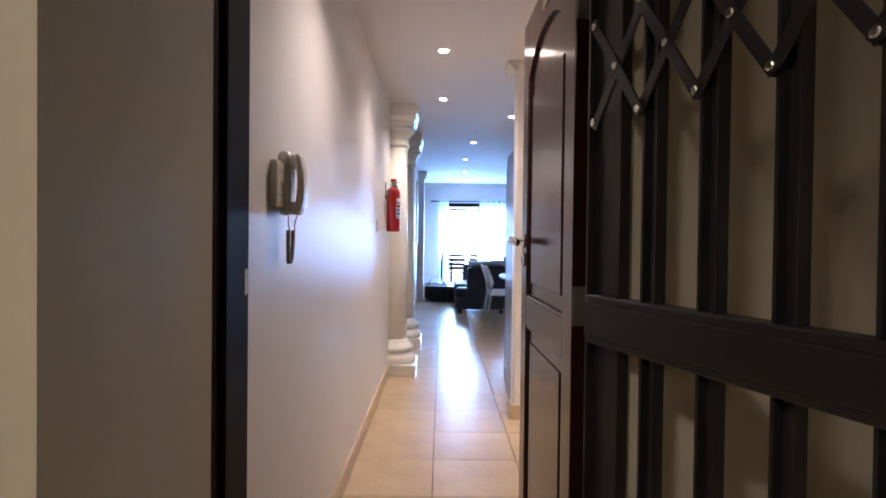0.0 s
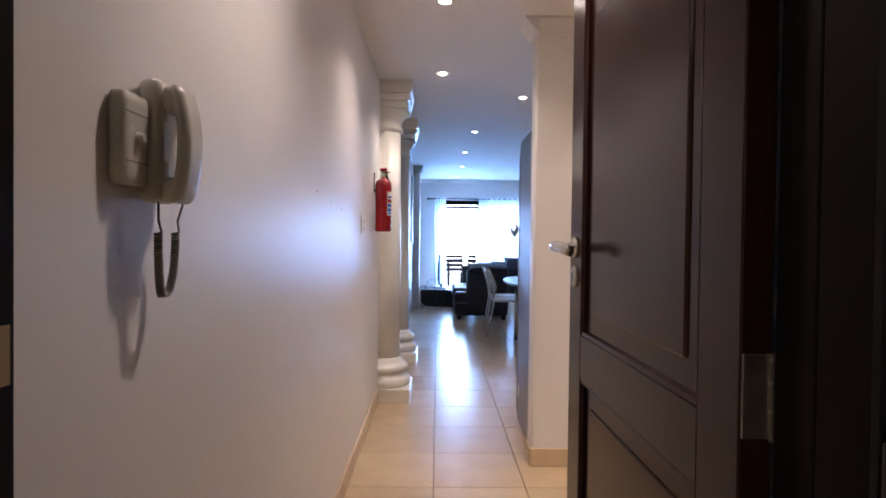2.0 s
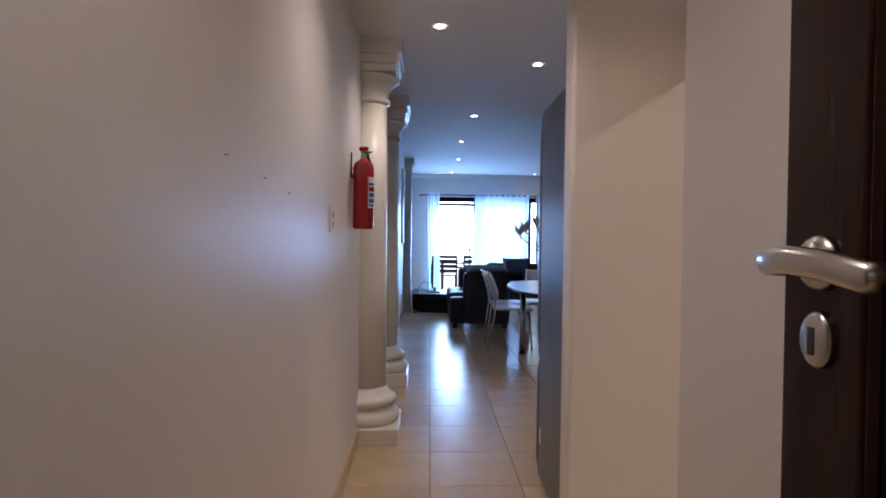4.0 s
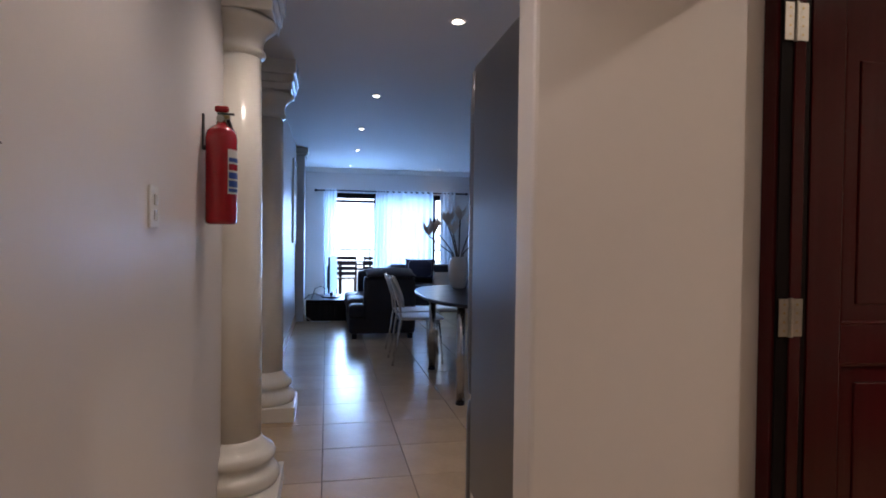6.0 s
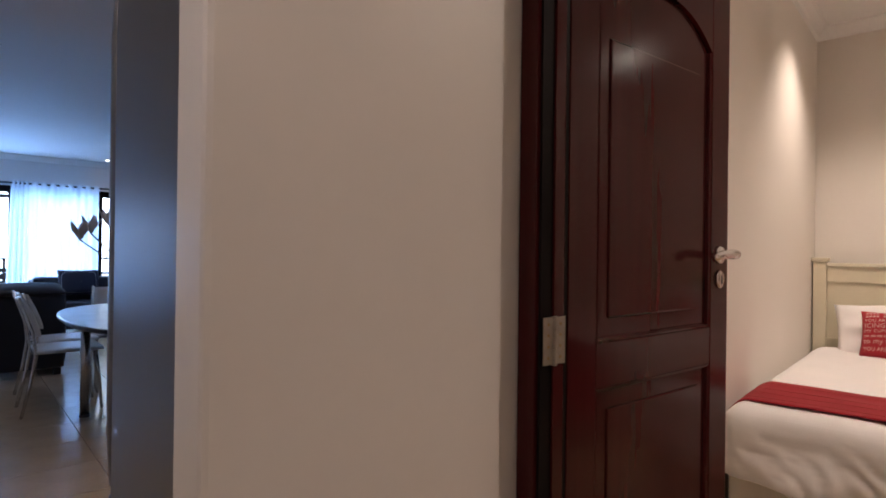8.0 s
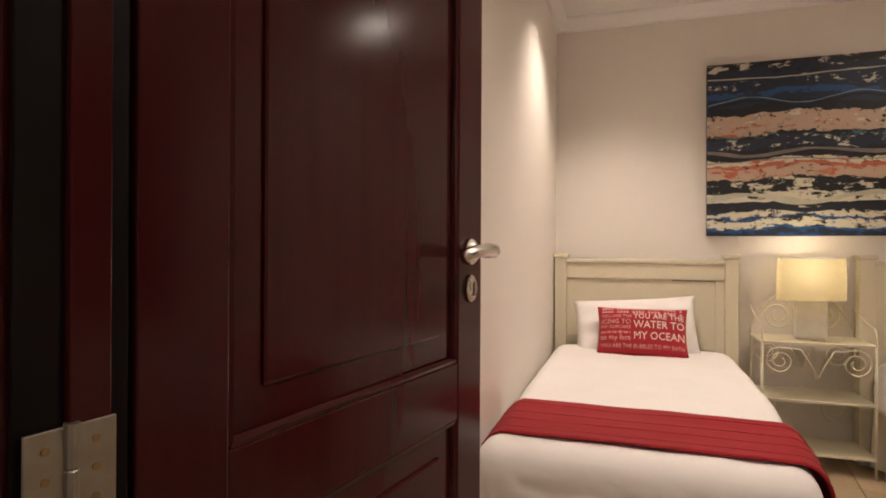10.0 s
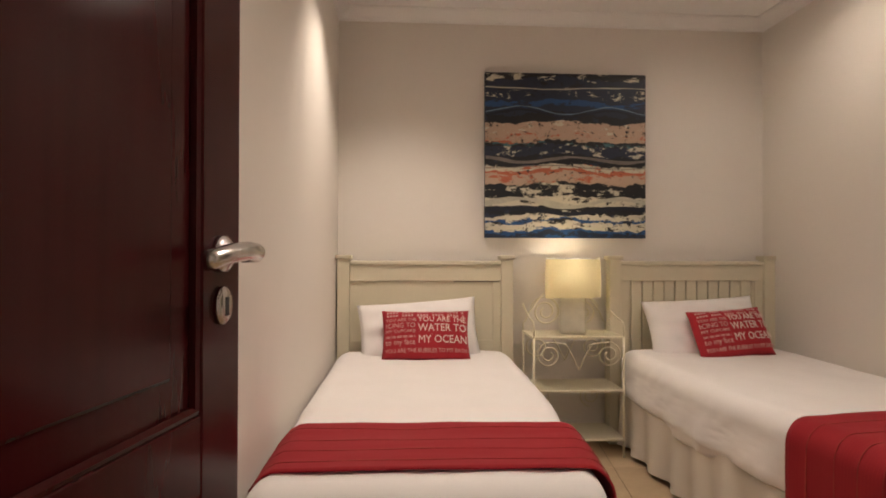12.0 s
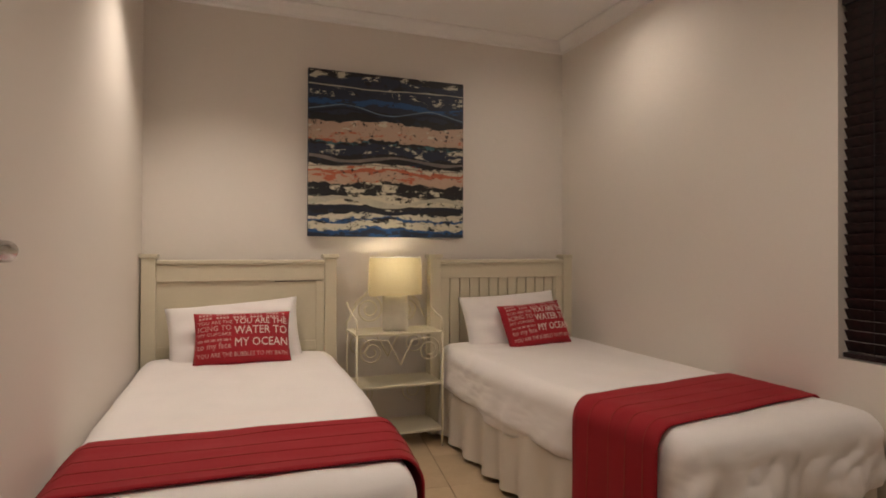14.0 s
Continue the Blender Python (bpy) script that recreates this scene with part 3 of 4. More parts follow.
panel_door("door_bedroom", "glossy mahogany panelled bedroom door standing open", M_MAHOG, pose(1.237, 3.722, 0, 0, 0, -2.1), 0.75, 2.02, 1.203, (0.25, 1.018, 1.80))

# ---- security gate ----
GATE = pose(0.308, 1.106, 0, 0, 0, -70.2)
gate = thing("security_gate", "black folding trellis security gate pushed open", "security gate", GATE)
for i in range(7):
    x = 0.136 * i
    wid = 0.038 if i else 0.11
    x += 0.019
    part("upright", boxes((x - wid / 2, x - wid / 2 + 0.006, -0.012, 0.012, 0.03, 2.05), (x - wid / 2, x + wid / 2, 0.006, 0.012, 0.03, 2.05, 0.002), (x + wid / 2 - 0.006, x + wid / 2, -0.012, 0.012, 0.03, 2.05)), M_GATE, gate)
part("lock_rail", boxes((-0.02, 0.86, -0.022, 0.022, 0.984, 1.083, 0.004), (-0.02, 0.86, -0.026, -0.022, 1.0, 1.067, 0.003)), M_GATE, gate)
for i in range(6):
    x = 0.136 * i
    for z0 in (1.434, 0.33):
        for a, b, off in ((z0, z0 + 0.194, -0.017), (z0 + 0.194, z0, -0.022)):
            ang = math.atan2(b - a, 0.136)
            bm = box(-0.012, math.hypot(0.136, b - a) + 0.012, -0.002, 0.002, -0.011, 0.011, 0.001)
            part("lattice_bar", bm, M_GATE, gate, m=pose(x, off, a, 0, -math.degrees(ang), 0))
        for zz, xx in ((z0, x), (z0 + 0.194, x), (z0 + 0.097, x + 0.068)):
            bm = lathe([(0.001, 0), (0.0075, 0), (0.0075, 0.002), (0.005, 0.004), (0.001, 0.004)], 12)
            part("rivet", bm, M_CHROME, gate, m=pose(xx, -0.024, zz, 90, 0, 0))
part("foot_rail", box(-0.02, 0.86, -0.012, 0.012, 0.008, 0.03), M_GATE, gate)

# ---- hall fittings ----


def column(y):
    base = thing("column", "white gloss plaster column with moulded base and capital", "column", pose(-0.446, y, 0), "hall columns", "structure")
    part("plinth", box(-0.21, 0.21, -0.21, 0.21, 0, 0.098, 0.006), M_TRIM, base)
    part("base_moulding", lathe([(0.195, 0.098), (0.205, 0.12), (0.205, 0.145), (0.19, 0.168), (0.168, 0.175), (0.16, 0.19), (0.165, 0.20), (0.182, 0.212), (0.187, 0.232), (0.178, 0.252), (0.155, 0.262), (0.145, 0.275), (0.132, 0.29), (0.123, 0.31)], 40), M_TRIM, base, smooth=True)
    part("shaft", lathe([(0.122, 0.305), (0.121, 0.9), (0.117, 1.5), (0.110, 2.05)], 40), M_TRIM, base, smooth=True)
    part("capital", lathe([(0.110, 2.02), (0.130, 2.035), (0.132, 2.05), (0.118, 2.062), (0.120, 2.10), (0.135, 2.125), (0.16, 2.15), (0.178, 2.165), (0.18, 2.18), (0.17, 2.19)], 40), M_TRIM, base, smooth=True)
    part("abacus", boxes((-0.175, 0.175, -0.175, 0.175, 2.19, 2.235, 0.006), (-0.19, 0.19, -0.19, 0.19, 2.235, 2.29, 0.01), (-0.205, 0.205, -0.205, 0.205, 2.29, HALL_Z + 0.002, 0.008)), M_TRIM, base)


column(5.122)
column(6.46)

ph = thing("intercom_phone", "ivory wall intercom telephone with coiled grey cord", "telephone", pose(-0.48, 1.545, 1.345) @ Matrix.Diagonal((0.74, 0.84, 0.86, 1)))
plate = part("wall_plate", soft_box(0, 0.032, -0.105, -0.026, -0.078, 0.068, 0.009, 8), M_PLASTIC, ph, smooth=True)
for z in (-0.042, 0.034):
    part("seam", box(0.0318, 0.0326, -0.100, -0.031, z, z + 0.0025), M_CORD, plate)
part("knob", lathe([(0.001, 0), (0.010, 0), (0.009, 0.006), (0.006, 0.013), (0.001, 0.014)], 14), M_PLASTIC, ph, m=pose(0.031, -0.064, -0.002, 0, 90, 0))
part("body", soft_box(0, 0.05, -0.024, 0.062, -0.10, 0.108, 0.02, 10), M_PLASTIC, ph, smooth=True)
part("name_strip", box(0.0495, 0.0515, -0.012, 0.004, -0.03, 0.035, 0.0005), M_LABELW, ph, "pale name strip")
bm = soft_box(0.052, 0.080, -0.018, 0.050, -0.100, 0.100, 0.014, 16)
for v in bm.verts:
    v.co.x += 0.022 * (1 - (v.co.z / 0.1) ** 2)
    v.co.y += 0.006 * (v.co.z / 0.1) ** 2
hs = part("handset", bm, M_PLASTIC, ph, smooth=True)
part("earpiece", soft_box(0.036, 0.078, -0.012, 0.048, 0.052, 0.098, 0.018, 8), M_PLASTIC, hs, smooth=True)
part("mouthpiece", soft_box(0.036, 0.078, -0.012, 0.048, -0.098, -0.056, 0.018, 8), M_PLASTIC, hs, smooth=True)
# the cord hangs in a loop: two straight ends and a tight coil between them
coil = []
for i in range(620):
    q = i / 619
    if q < 0.5:
        mid_y, mid_z = -0.020 + 0.016 * (2 * q) ** 2, -0.15 - 0.108 * math.sin(math.pi * q)
    else:
        mid_y, mid_z = 0.040 - 0.044 * (2 - 2 * q) ** 2 + 0.004, -0.15 - 0.108 * math.sin(math.pi * q)
    w = i * 0.62
    coil.append((0.045 + 0.0062 * math.cos(w), mid_y + 0.0068 * math.sin(w), mid_z))
part("cord", tube([(0.045, -0.020, -0.10), (0.045, -0.020, -0.13)] + coil + [(0.05, 0.042, -0.13), (0.06, 0.044, -0.10)], 0.0024, 5), M_CORD, ph, "coiled grey cord", True)

sw = thing("wall_switch", "white double wall switch plate", "switch", pose(-0.48, 3.99, 1.29))
part("plate", box(0, 0.008, -0.036, 0.036, -0.055, 0.055, 0.003), M_LABELW, sw)
for zz in (0.018, -0.022):
    part("rocker", box(0.008, 0.012, -0.011, 0.011, zz - 0.014, zz + 0.014, 0.002), M_PLASTIC, sw)
sw2 = copy_thing(sw, pose(-0.48, 8.3, 1.25))

for y, z, a in ((2.76, 1.378, 10), (3.28, 1.342, -6), (3.03, 1.36, 14)):
    tagged(part("wall_scuff", tube([(0, -0.011, 0), (0, 0.0, 0.001), (0, 0.011, -0.001)], 0.0014, 5), M_SCUFF, None, m=pose(-0.479, y, z, a, 0, 0)), "small brown scuff mark on the painted wall", "mark")

ex = thing("fire_extinguisher", "red fire extinguisher with blue and white label hung on the wall", "extinguisher", pose(-0.415, 4.60, 1.26))
part("cylinder", lathe([(0.001, 0), (0.045, 0), (0.053, 0.006), (0.055, 0.016), (0.055, 0.315), (0.050, 0.338), (0.034, 0.355), (0.020, 0.362), (0.018, 0.372), (0.001, 0.372)], 32), M_RED, ex, smooth=True)
part("valve", boxes((-0.014, 0.014, -0.014, 0.014, 0.368, 0.395, 0.004), (-0.012, 0.03, -0.01, 0.01, 0.385, 0.398, 0.003)), M_BRASS, ex, "brass valve")
part("gauge", lathe([(0.001, 0), (0.014, 0), (0.014, 0.012), (0.001, 0.012)], 16), M_CHROME, ex, m=pose(0.0, -0.012, 0.382, 90, 0, 0))
part("lever", boxes((-0.014, 0.045, -0.008, 0.008, 0.400, 0.406, 0.002)), M_BLACK, ex)
part("lever_top", soft_box(-0.024, 0.026, -0.011, 0.011, 0.408, 0.432, 0.009, 5), M_RED, ex, smooth=True)
part("bracket", boxes((-0.066, -0.060, -0.012, 0.012, 0.27, 0.40), (-0.062, -0.04, -0.008, 0.008, 0.27, 0.285)), M_BLACK, ex)
part("hose", tube([(0.02, 0.012, 0.385), (0.035, 0.04, 0.34), (0.04, 0.052, 0.25), (0.03, 0.055, 0.12)], 0.007, 8), M_BLACK, ex, smooth=True)


def curved_label(a0, a1, z0, z1, r):
    bm = bmesh.new()
    k = 8
    lo = [bm.verts.new((r * math.cos(a0 + (a1 - a0) * i / k), r * math.sin(a0 + (a1 - a0) * i / k), z0)) for i in range(k + 1)]
    hi = [bm.verts.new((v.co.x, v.co.y, z1)) for v in lo]
    for i in range(k):
        bm.faces.new((lo[i], lo[i + 1], hi[i + 1], hi[i]))
    return bm


lab = part("label", curved_label(-1.0, 0.3, 0.11, 0.27, 0.0556), M_LABELW, ex, "printed white label")
for z0, z1, mt in ((0.225, 0.24, M_LABELB), (0.195, 0.218, M_RED), (0.165, 0.188, M_LABELB), (0.135, 0.158, M_LABELB), (0.117, 0.129, M_LABELB)):
    part("print_bar", curved_label(-0.94, 0.2, z0, z1, 0.0561), mt, lab)

# ---- refrigerator ----
fr = thing("refrigerator", "tall grey steel refrigerator standing against the wall end", "refrigerator", pose(0.495, 3.905, 0))
part("body", box(0, 0.60, 0, 0.55, 0.03, 1.86, 0.012), M_STEEL, fr)
part("door", soft_box(0, 0.60, 0.558, 0.625, 0.62, 1.86, 0.028, 8), M_STEEL, fr, smooth=True)
part("drawer_door", soft_box(0, 0.60, 0.558, 0.625, 0.04, 0.61, 0.028, 8), M_STEEL, fr, smooth=True)
part("gasket", boxes((0.008, 0.592, 0.55, 0.559, 0.05, 1.85)), M_BLACK, fr)
for z0 in (0.72, 0.40):
    part("handle", tube([(0.055, 0.62, z0), (0.055, 0.665, z0 + 0.02), (0.055, 0.665, z0 + 0.33 * (1 if z0 > 0.6 else 0.45)), (0.055, 0.62, z0 + 0.35 * (1 if z0 > 0.6 else 0.45))], 0.009, 8), M_CHROME, fr, smooth=True)
part("sticker", box(-0.0008, 0.0, 0.48, 0.52, 0.20, 0.28), M_LABELW, fr, "small white sticker")
for x in (0.05, 0.55):
    for y in (0.05, 0.50):
        part("foot", lathe([(0.018, 0), (0.018, 0.03)], 10, at=(x, y, 0)), M_BLACK, fr)

# ---- living room ----
tu = thing("tv_bench", "low black television bench on the tiled floor", "tv bench", pose(-0.335, 10.95, 0))
part("top", box(0, 0.85, 0, 0.9, 0.27, 0.31, 0.004), M_UNIT, tu)
part("plinth", box(0.02, 0.83, 0.02, 0.88, 0, 0.04), M_UNIT, tu)
for x in (0.01, 0.43):
    part("drawer_front", box(x, x + 0.41, -0.002, 0.02, 0.045, 0.265, 0.003), M_UNIT, tu)
part("carcass", box(0.005, 0.845, 0.02, 0.895, 0.04, 0.27), M_UNIT, tu)

tv = thing("television", "flat black television turned edge-on upon the bench", "television", pose(0.055, 11.4, 0.31, 0, 0, 82))
part("screen", box(-0.42, 0.42, -0.018, 0.012, 0.09, 0.63, 0.006), M_BLACK, tv)
part("housing", soft_box(-0.3, 0.3, 0.01, 0.05, 0.15, 0.5, 0.02, 6), M_BLACK, tv, smooth=True)
part("neck", box(-0.04, 0.04, -0.01, 0.03, 0.015, 0.12, 0.004), M_BLACK, tv)
part("foot", soft_box(-0.22, 0.22, -0.11, 0.13, 0, 0.02, 0.009, 6), M_BLACK, tv, smooth=True)
tagged(part("cable", tube([(-0.33, 10.94, 0.317), (-0.35, 10.91, 0.2), (-0.33, 10.88, 0.08), (-0.24, 10.86, 0.012), (-0.12, 10.84, 0.008), (0.02, 10.86, 0.008)], 0.006, 6), M_LABELW, None, smooth=True), "loose white cable hanging from the bench to the floor", "cable")
tagged(part("cable", tube([(-0.36, 11.05, 0.316), (-0.3, 11.08, 0.36), (-0.2, 11.1, 0.40), (-0.1, 11.15, 0.34), (-0.02, 11.2, 0.316)], 0.005, 6), M_BLACK, None, smooth=True), "tangled black cable lying on the bench", "cable")
tagged(part("cable", tube([(-0.25, 11.0, 0.316), (-0.2, 11.05, 0.47), (-0.12, 11.1, 0.50), (-0.03, 11.2, 0.45)], 0.005, 6), M_BLACK, None, smooth=True), "tangled black cable lying on the bench", "cable")


def sofa(name, m, length, label):
    """Seats face -x; depth 0.9; along +y."""
    s = thing(name, label, "sofa", m)
    part("base", soft_box(0, 0.88, 0, length, 0.06, 0.30, 0.03, 8), M_SOFA, s, smooth=True)
    part("arm", soft_box(0, 0.86, 0, 0.2, 0.06, 0.47, 0.05, 8, 0.006), M_SOFA, s, smooth=True)
    part("arm", soft_box(0, 0.86, length - 0.2, length, 0.06, 0.47, 0.05, 8, 0.006), M_SOFA, s, smooth=True)
    part("backrest", soft_box(0.66, 0.90, 0.2, length - 0.2, 0.08, 0.73, 0.05, 10, 0.008), M_SOFA, s, smooth=True)
    k = max(1, round((length - 0.4) / 0.75))
    w = (length - 0.42) / k
    for i in range(k):
        part("seat_cushion", soft_box(-0.02, 0.66, 0.21 + w * i, 0.2 + w * (i + 1), 0.28, 0.44, 0.05, 10, 0.008, seed=i), M_SOFA, s, smooth=True)
        part("back_cushion", soft_box(0.50, 0.70, 0.21 + w * i, 0.2 + w * (i + 1), 0.40, 0.76, 0.07, 10, 0.012, seed=i + 3), M_SOFA, s, smooth=True)
    for x in (0.06, 0.82):
        for y in (0.06, length - 0.06):
            part("foot", box(x - 0.03, x + 0.03, y - 0.03, y + 0.03, 0, 0.065), M_UNIT, s)
    return s


ls = thing("sofa", "black leatherette sofa with tall square arms facing the television", "sofa", pose(0.24, 9.32, 0))
part("base", soft_box(0, 0.80, 0, 1.55, 0.06, 0.26, 0.03, 8), M_SOFA, ls, smooth=True)
for y in (0, 1.37):
    part("arm", soft_box(0.17, 0.80, y, y + 0.18, 0.08, 0.76, 0.035, 10, 0.006), M_SOFA, ls, smooth=True)
part("backrest", soft_box(0.62, 0.84, 0.18, 1.37, 0.08, 0.79, 0.05, 10, 0.008), M_SOFA, ls, smooth=True)
part("footstool_cushion", soft_box(-0.01, 0.20, 0.0, 0.30, 0.24, 0.42, 0.05, 8, 0.006), M_SOFA, ls, smooth=True)
for y in (0.31, 0.84):
    part("seat_cushion", soft_box(-0.02, 0.62, y, y + 0.52, 0.25, 0.46, 0.05, 10, 0.008, seed=y), M_SOFA, ls, smooth=True)
for x in (0.06, 0.74):
    for y in (0.06, 1.49):
        part("foot", box(x - 0.03, x + 0.03, y - 0.03, y + 0.03, 0, 0.065), M_UNIT, ls)
sofa("sofa", pose(2.75, 12.15, 0, 0, 0, 90), 1.9, "black leatherette sofa under the curtained window")
c1 = thing("sofa_cushion", "dark plump cushion lying along the sofa arm", "cushion", pose(0.73, 9.44, 0.80, 12, 0, 4))
part("cover", pillow(0.62, 0.34, 0.045), M_SOFA, c1, smooth=True)
c2 = thing("sofa_cushion", "black and white striped cushion on the sofa", "cushion", pose(1.62, 12.62, 0.68, 75, 0, -4))
part("cover", pillow(0.52, 0.38, 0.085), M_STRIPE, c2, smooth=True)

tb = thing("dining_table", "long dark-topped dining table on steel legs", "dining table", pose(1.38, 7.2, 0))
bm = bmesh.new()
out = []
for z, g in ((0.722, -0.006), (0.727, 0.0), (0.744, 0.0), (0.75, -0.006)):
    ring = []
    for i in range(56):
        a = 2 * math.pi * i / 56
        c, s = math.cos(a), math.sin(a)
        ring.append(bm.verts.new(((0.64 + g) * math.copysign(abs(c) ** 0.75, c), (0.98 + g) * math.copysign(abs(s) ** 0.75, s), z)))
    out.append(ring)
for a, b in zip(out, out[1:]):
    for i in range(56):
        bm.faces.new((a[i], a[(i + 1) % 56], b[(i + 1) % 56], b[i]))
bm.faces.new(out[0][::-1])
bm.faces.new(out[-1])
part("tabletop", bm, M_TABLE, tb)
for x in (-0.44, 0.44):
    for y in (-0.72, 0.44):
        lg = part("leg", lathe([(0.030, 0.02), (0.030, 0.722)], 18, at=(x, y, 0)), M_CHROME, tb, "brushed steel leg", True)
        part("foot", lathe([(0.034, 0), (0.034, 0.02)], 18, at=(x, y, 0)), M_BLACK, lg)
for y in (-0.72, 0.44):
    part("apron", box(-0.44, 0.44, y - 0.01, y + 0.01, 0.68, 0.722), M_CHROME, tb)


def dining_chair():
    """Faces +x."""
    c = thing("dining_chair", "white moulded dining chair with bent chrome legs", "chair", pose(0.86, 8.02, 0), "chairs round the dining table")
    part("seat", soft_box(-0.19, 0.23, -0.21, 0.21, 0.435, 0.465, 0.014, 8), M_CHAIR, c, smooth=True)
    bm = bmesh.new()
    g = []
    for i in range(9):
        u = i / 8
        g.append([[bm.verts.new((-0.20 - 0.10 * u ** 1.4 + 0.03 * (2 * j / 8 - 1) ** 2 + t, (2 * j / 8 - 1) * (0.185 - 0.02 * u), 0.56 + 0.27 * u)) for j in range(9)] for t in (0, 0.014)])
    for i in range(8):
        for j in range(8):
            bm.faces.new((g[i][0][j], g[i + 1][0][j], g[i + 1][0][j + 1], g[i][0][j + 1]))
            bm.faces.new((g[i][1][j + 1], g[i + 1][1][j + 1], g[i + 1][1][j], g[i][1][j]))
        for j in (0, 8):
            bm.faces.new((g[i][0][j], g[i][1][j], g[i + 1][1][j], g[i + 1][0][j]))
    for i in (0, 8):
        for j in range(8):
            bm.faces.new((g[i][0][j], g[i][0][j + 1], g[i][1][j + 1], g[i][1][j]))
    bmesh.ops.recalc_face_normals(bm, faces=bm.faces[:])
    part("backrest", bm, M_CHAIR, c, smooth=True)
    for s in (-1, 1):
        part("leg", tube([(0.22, 0.19 * s, 0.0), (0.20, 0.185 * s, 0.25), (0.18, 0.18 * s, 0.43)], 0.011, 8), M_CHROME, c, smooth=True)
        part("leg", tube([(-0.27, 0.19 * s, 0.0), (-0.22, 0.19 * s, 0.22), (-0.19, 0.19 * s, 0.44), (-0.21, 0.19 * s, 0.60), (-0.29, 0.175 * s, 0.84)], 0.011, 8), M_CHROME, c, smooth=True)
    part("crossbar", tube([(0.18, -0.18, 0.425), (0.18, 0.18, 0.425)], 0.009, 8), M_CHROME, c)
    part("crossbar", tube([(-0.19, -0.19, 0.425), (-0.19, 0.19, 0.425)], 0.009, 8), M_CHROME, c)
    return c


ch = dining_chair()
for x, y, a in ((0.90, 8.52, 6), (1.36, 8.72, -95), (2.06, 7.7, 180), (2.06, 7.0, 176)):
    copy_thing(ch, pose(x, y, 0, 0, 0, a))

va = thing("vase", "tall white ceramic vase with cream artificial lilies", "vase", pose(1.21, 7.75, 0.75))
part("pot", lathe([(0.055, 0), (0.075, 0.02), (0.095, 0.12), (0.10, 0.2), (0.09, 0.26), (0.07, 0.29), (0.075, 0.305), (0.068, 0.305), (0.06, 0.28), (0.02, 0.1)], 28), M_VASE, va, smooth=True)
for i, (dx, dy, h) in enumerate(((-0.30, -0.03, 0.50), (-0.22, 0.05, 0.55), (-0.12, -0.05, 0.60), (0.02, 0.04, 0.66), (0.12, -0.04, 0.58), (-0.05, 0.02, 0.52), (0.2, 0.02, 0.5))):
    tip = Vector((dx, dy, h))
    part("stem", tube([(dx * 0.1, dy * 0.1, 0.2), (dx * 0.25, dy * 0.25, 0.34), (dx * 0.6, dy * 0.6, h * 0.82), tip], 0.006, 6), M_STEM, va, smooth=True)
    bm = bmesh.new()
    for k in range(5):
        a = 2 * math.pi * k / 5 + i
        p = [tip + Vector((0, 0, -0.01)), tip + Vector((0.055 * math.cos(a - 0.6), 0.055 * math.sin(a - 0.6), 0.07)), tip + Vector((0.075 * math.cos(a), 0.075 * math.sin(a), 0.14)), tip + Vector((0.055 * math.cos(a + 0.6), 0.055 * math.sin(a + 0.6), 0.07)),
             tip + Vector((0.03 * math.cos(a), 0.03 * math.sin(a), 0.05))]
        v = [bm.verts.new(q) for q in p]
        bm.faces.new((v[0], v[1], v[4]))
        bm.faces.new((v[1], v[2], v[4]))
        bm.faces.new((v[2], v[3], v[4]))
        bm.faces.new((v[3], v[0], v[4]))
    part("flower", bm, M_PETAL, va, smooth=True)

pc = thing("wall_picture", "pale framed picture on the living room wall", "picture", pose(-0.478, 10.42, 1.70))
part("frame", boxes((0, 0.025, -0.42, -0.39, -0.55, 0.55), (0, 0.025, 0.39, 0.42, -0.55, 0.55), (0, 0.025, -0.39, 0.39, 0.52, 0.55), (0, 0.025, -0.39, 0.39, -0.55, -0.52)), M_TRIM, pc)
part("print", box(0.0, 0.014, -0.39, 0.39, -0.52, 0.52), M_VASE, pc)

# curtains and sliding door
rod = thing("curtain_rod", "black curtain rod with round finials", "curtain rod", pose(0, 13.22, 2.11))
part("pole", tube([(-0.22, 0, 0), (2.6, 0, 0)], 0.014, 10), M_BLACK, rod)
for x in (-0.24, 2.62):
    part("finial", lathe([(0.001, -0.03), (0.022, -0.02), (0.026, 0), (0.022, 0.02), (0.001, 0.03)], 14), M_BLACK, rod, m=pose(x, 0, 0, 0, 90, 0))
for x in (-0.15, 1.2, 2.5):
    part("bracket", box(x - 0.01, x + 0.01, 0, 0.08, -0.01, 0.01), M_BLACK, rod)


def curtain(x0, x1, spread, folds, label):
    """Gathered cloth: narrow above, spread below by that much to the left."""
    c = thing("curtain", label, "curtain", pose(0, 13.2, 0), "white curtains")
    bm = bmesh.new()
    n, rows = folds * 8, 12
    g = []
    for r in range(rows + 1):
        q = r / rows
        z = 2.14 - 2.12 * q
        g.append([bm.verts.new((x0 + (x1 - x0) * i / n + spread * q * (1 - i / n), 0.028 * math.sin(2 * math.pi * i / 8) * (0.8 + 0.4 * q) + 0.01 * noise.noise(Vector((i * 0.2, q * 3, x0))), z)) for i in range(n + 1)])
    for r in range(rows):
        for i in range(n):
            bm.faces.new((g[r][i], g[r][i + 1], g[r + 1][i + 1], g[r + 1][i]))
    part("cloth", bm, M_SHEER, c, smooth=True)
    for i in range(0, n, 8):
        part("eyelet", lathe([(0.017, -0.003), (0.024, -0.003), (0.024, 0.003), (0.017, 0.003)], 12), M_BLACK, c, m=pose(x0 + (x1 - x0) * i / n, 0.02, 2.11, 0, 90, 0))


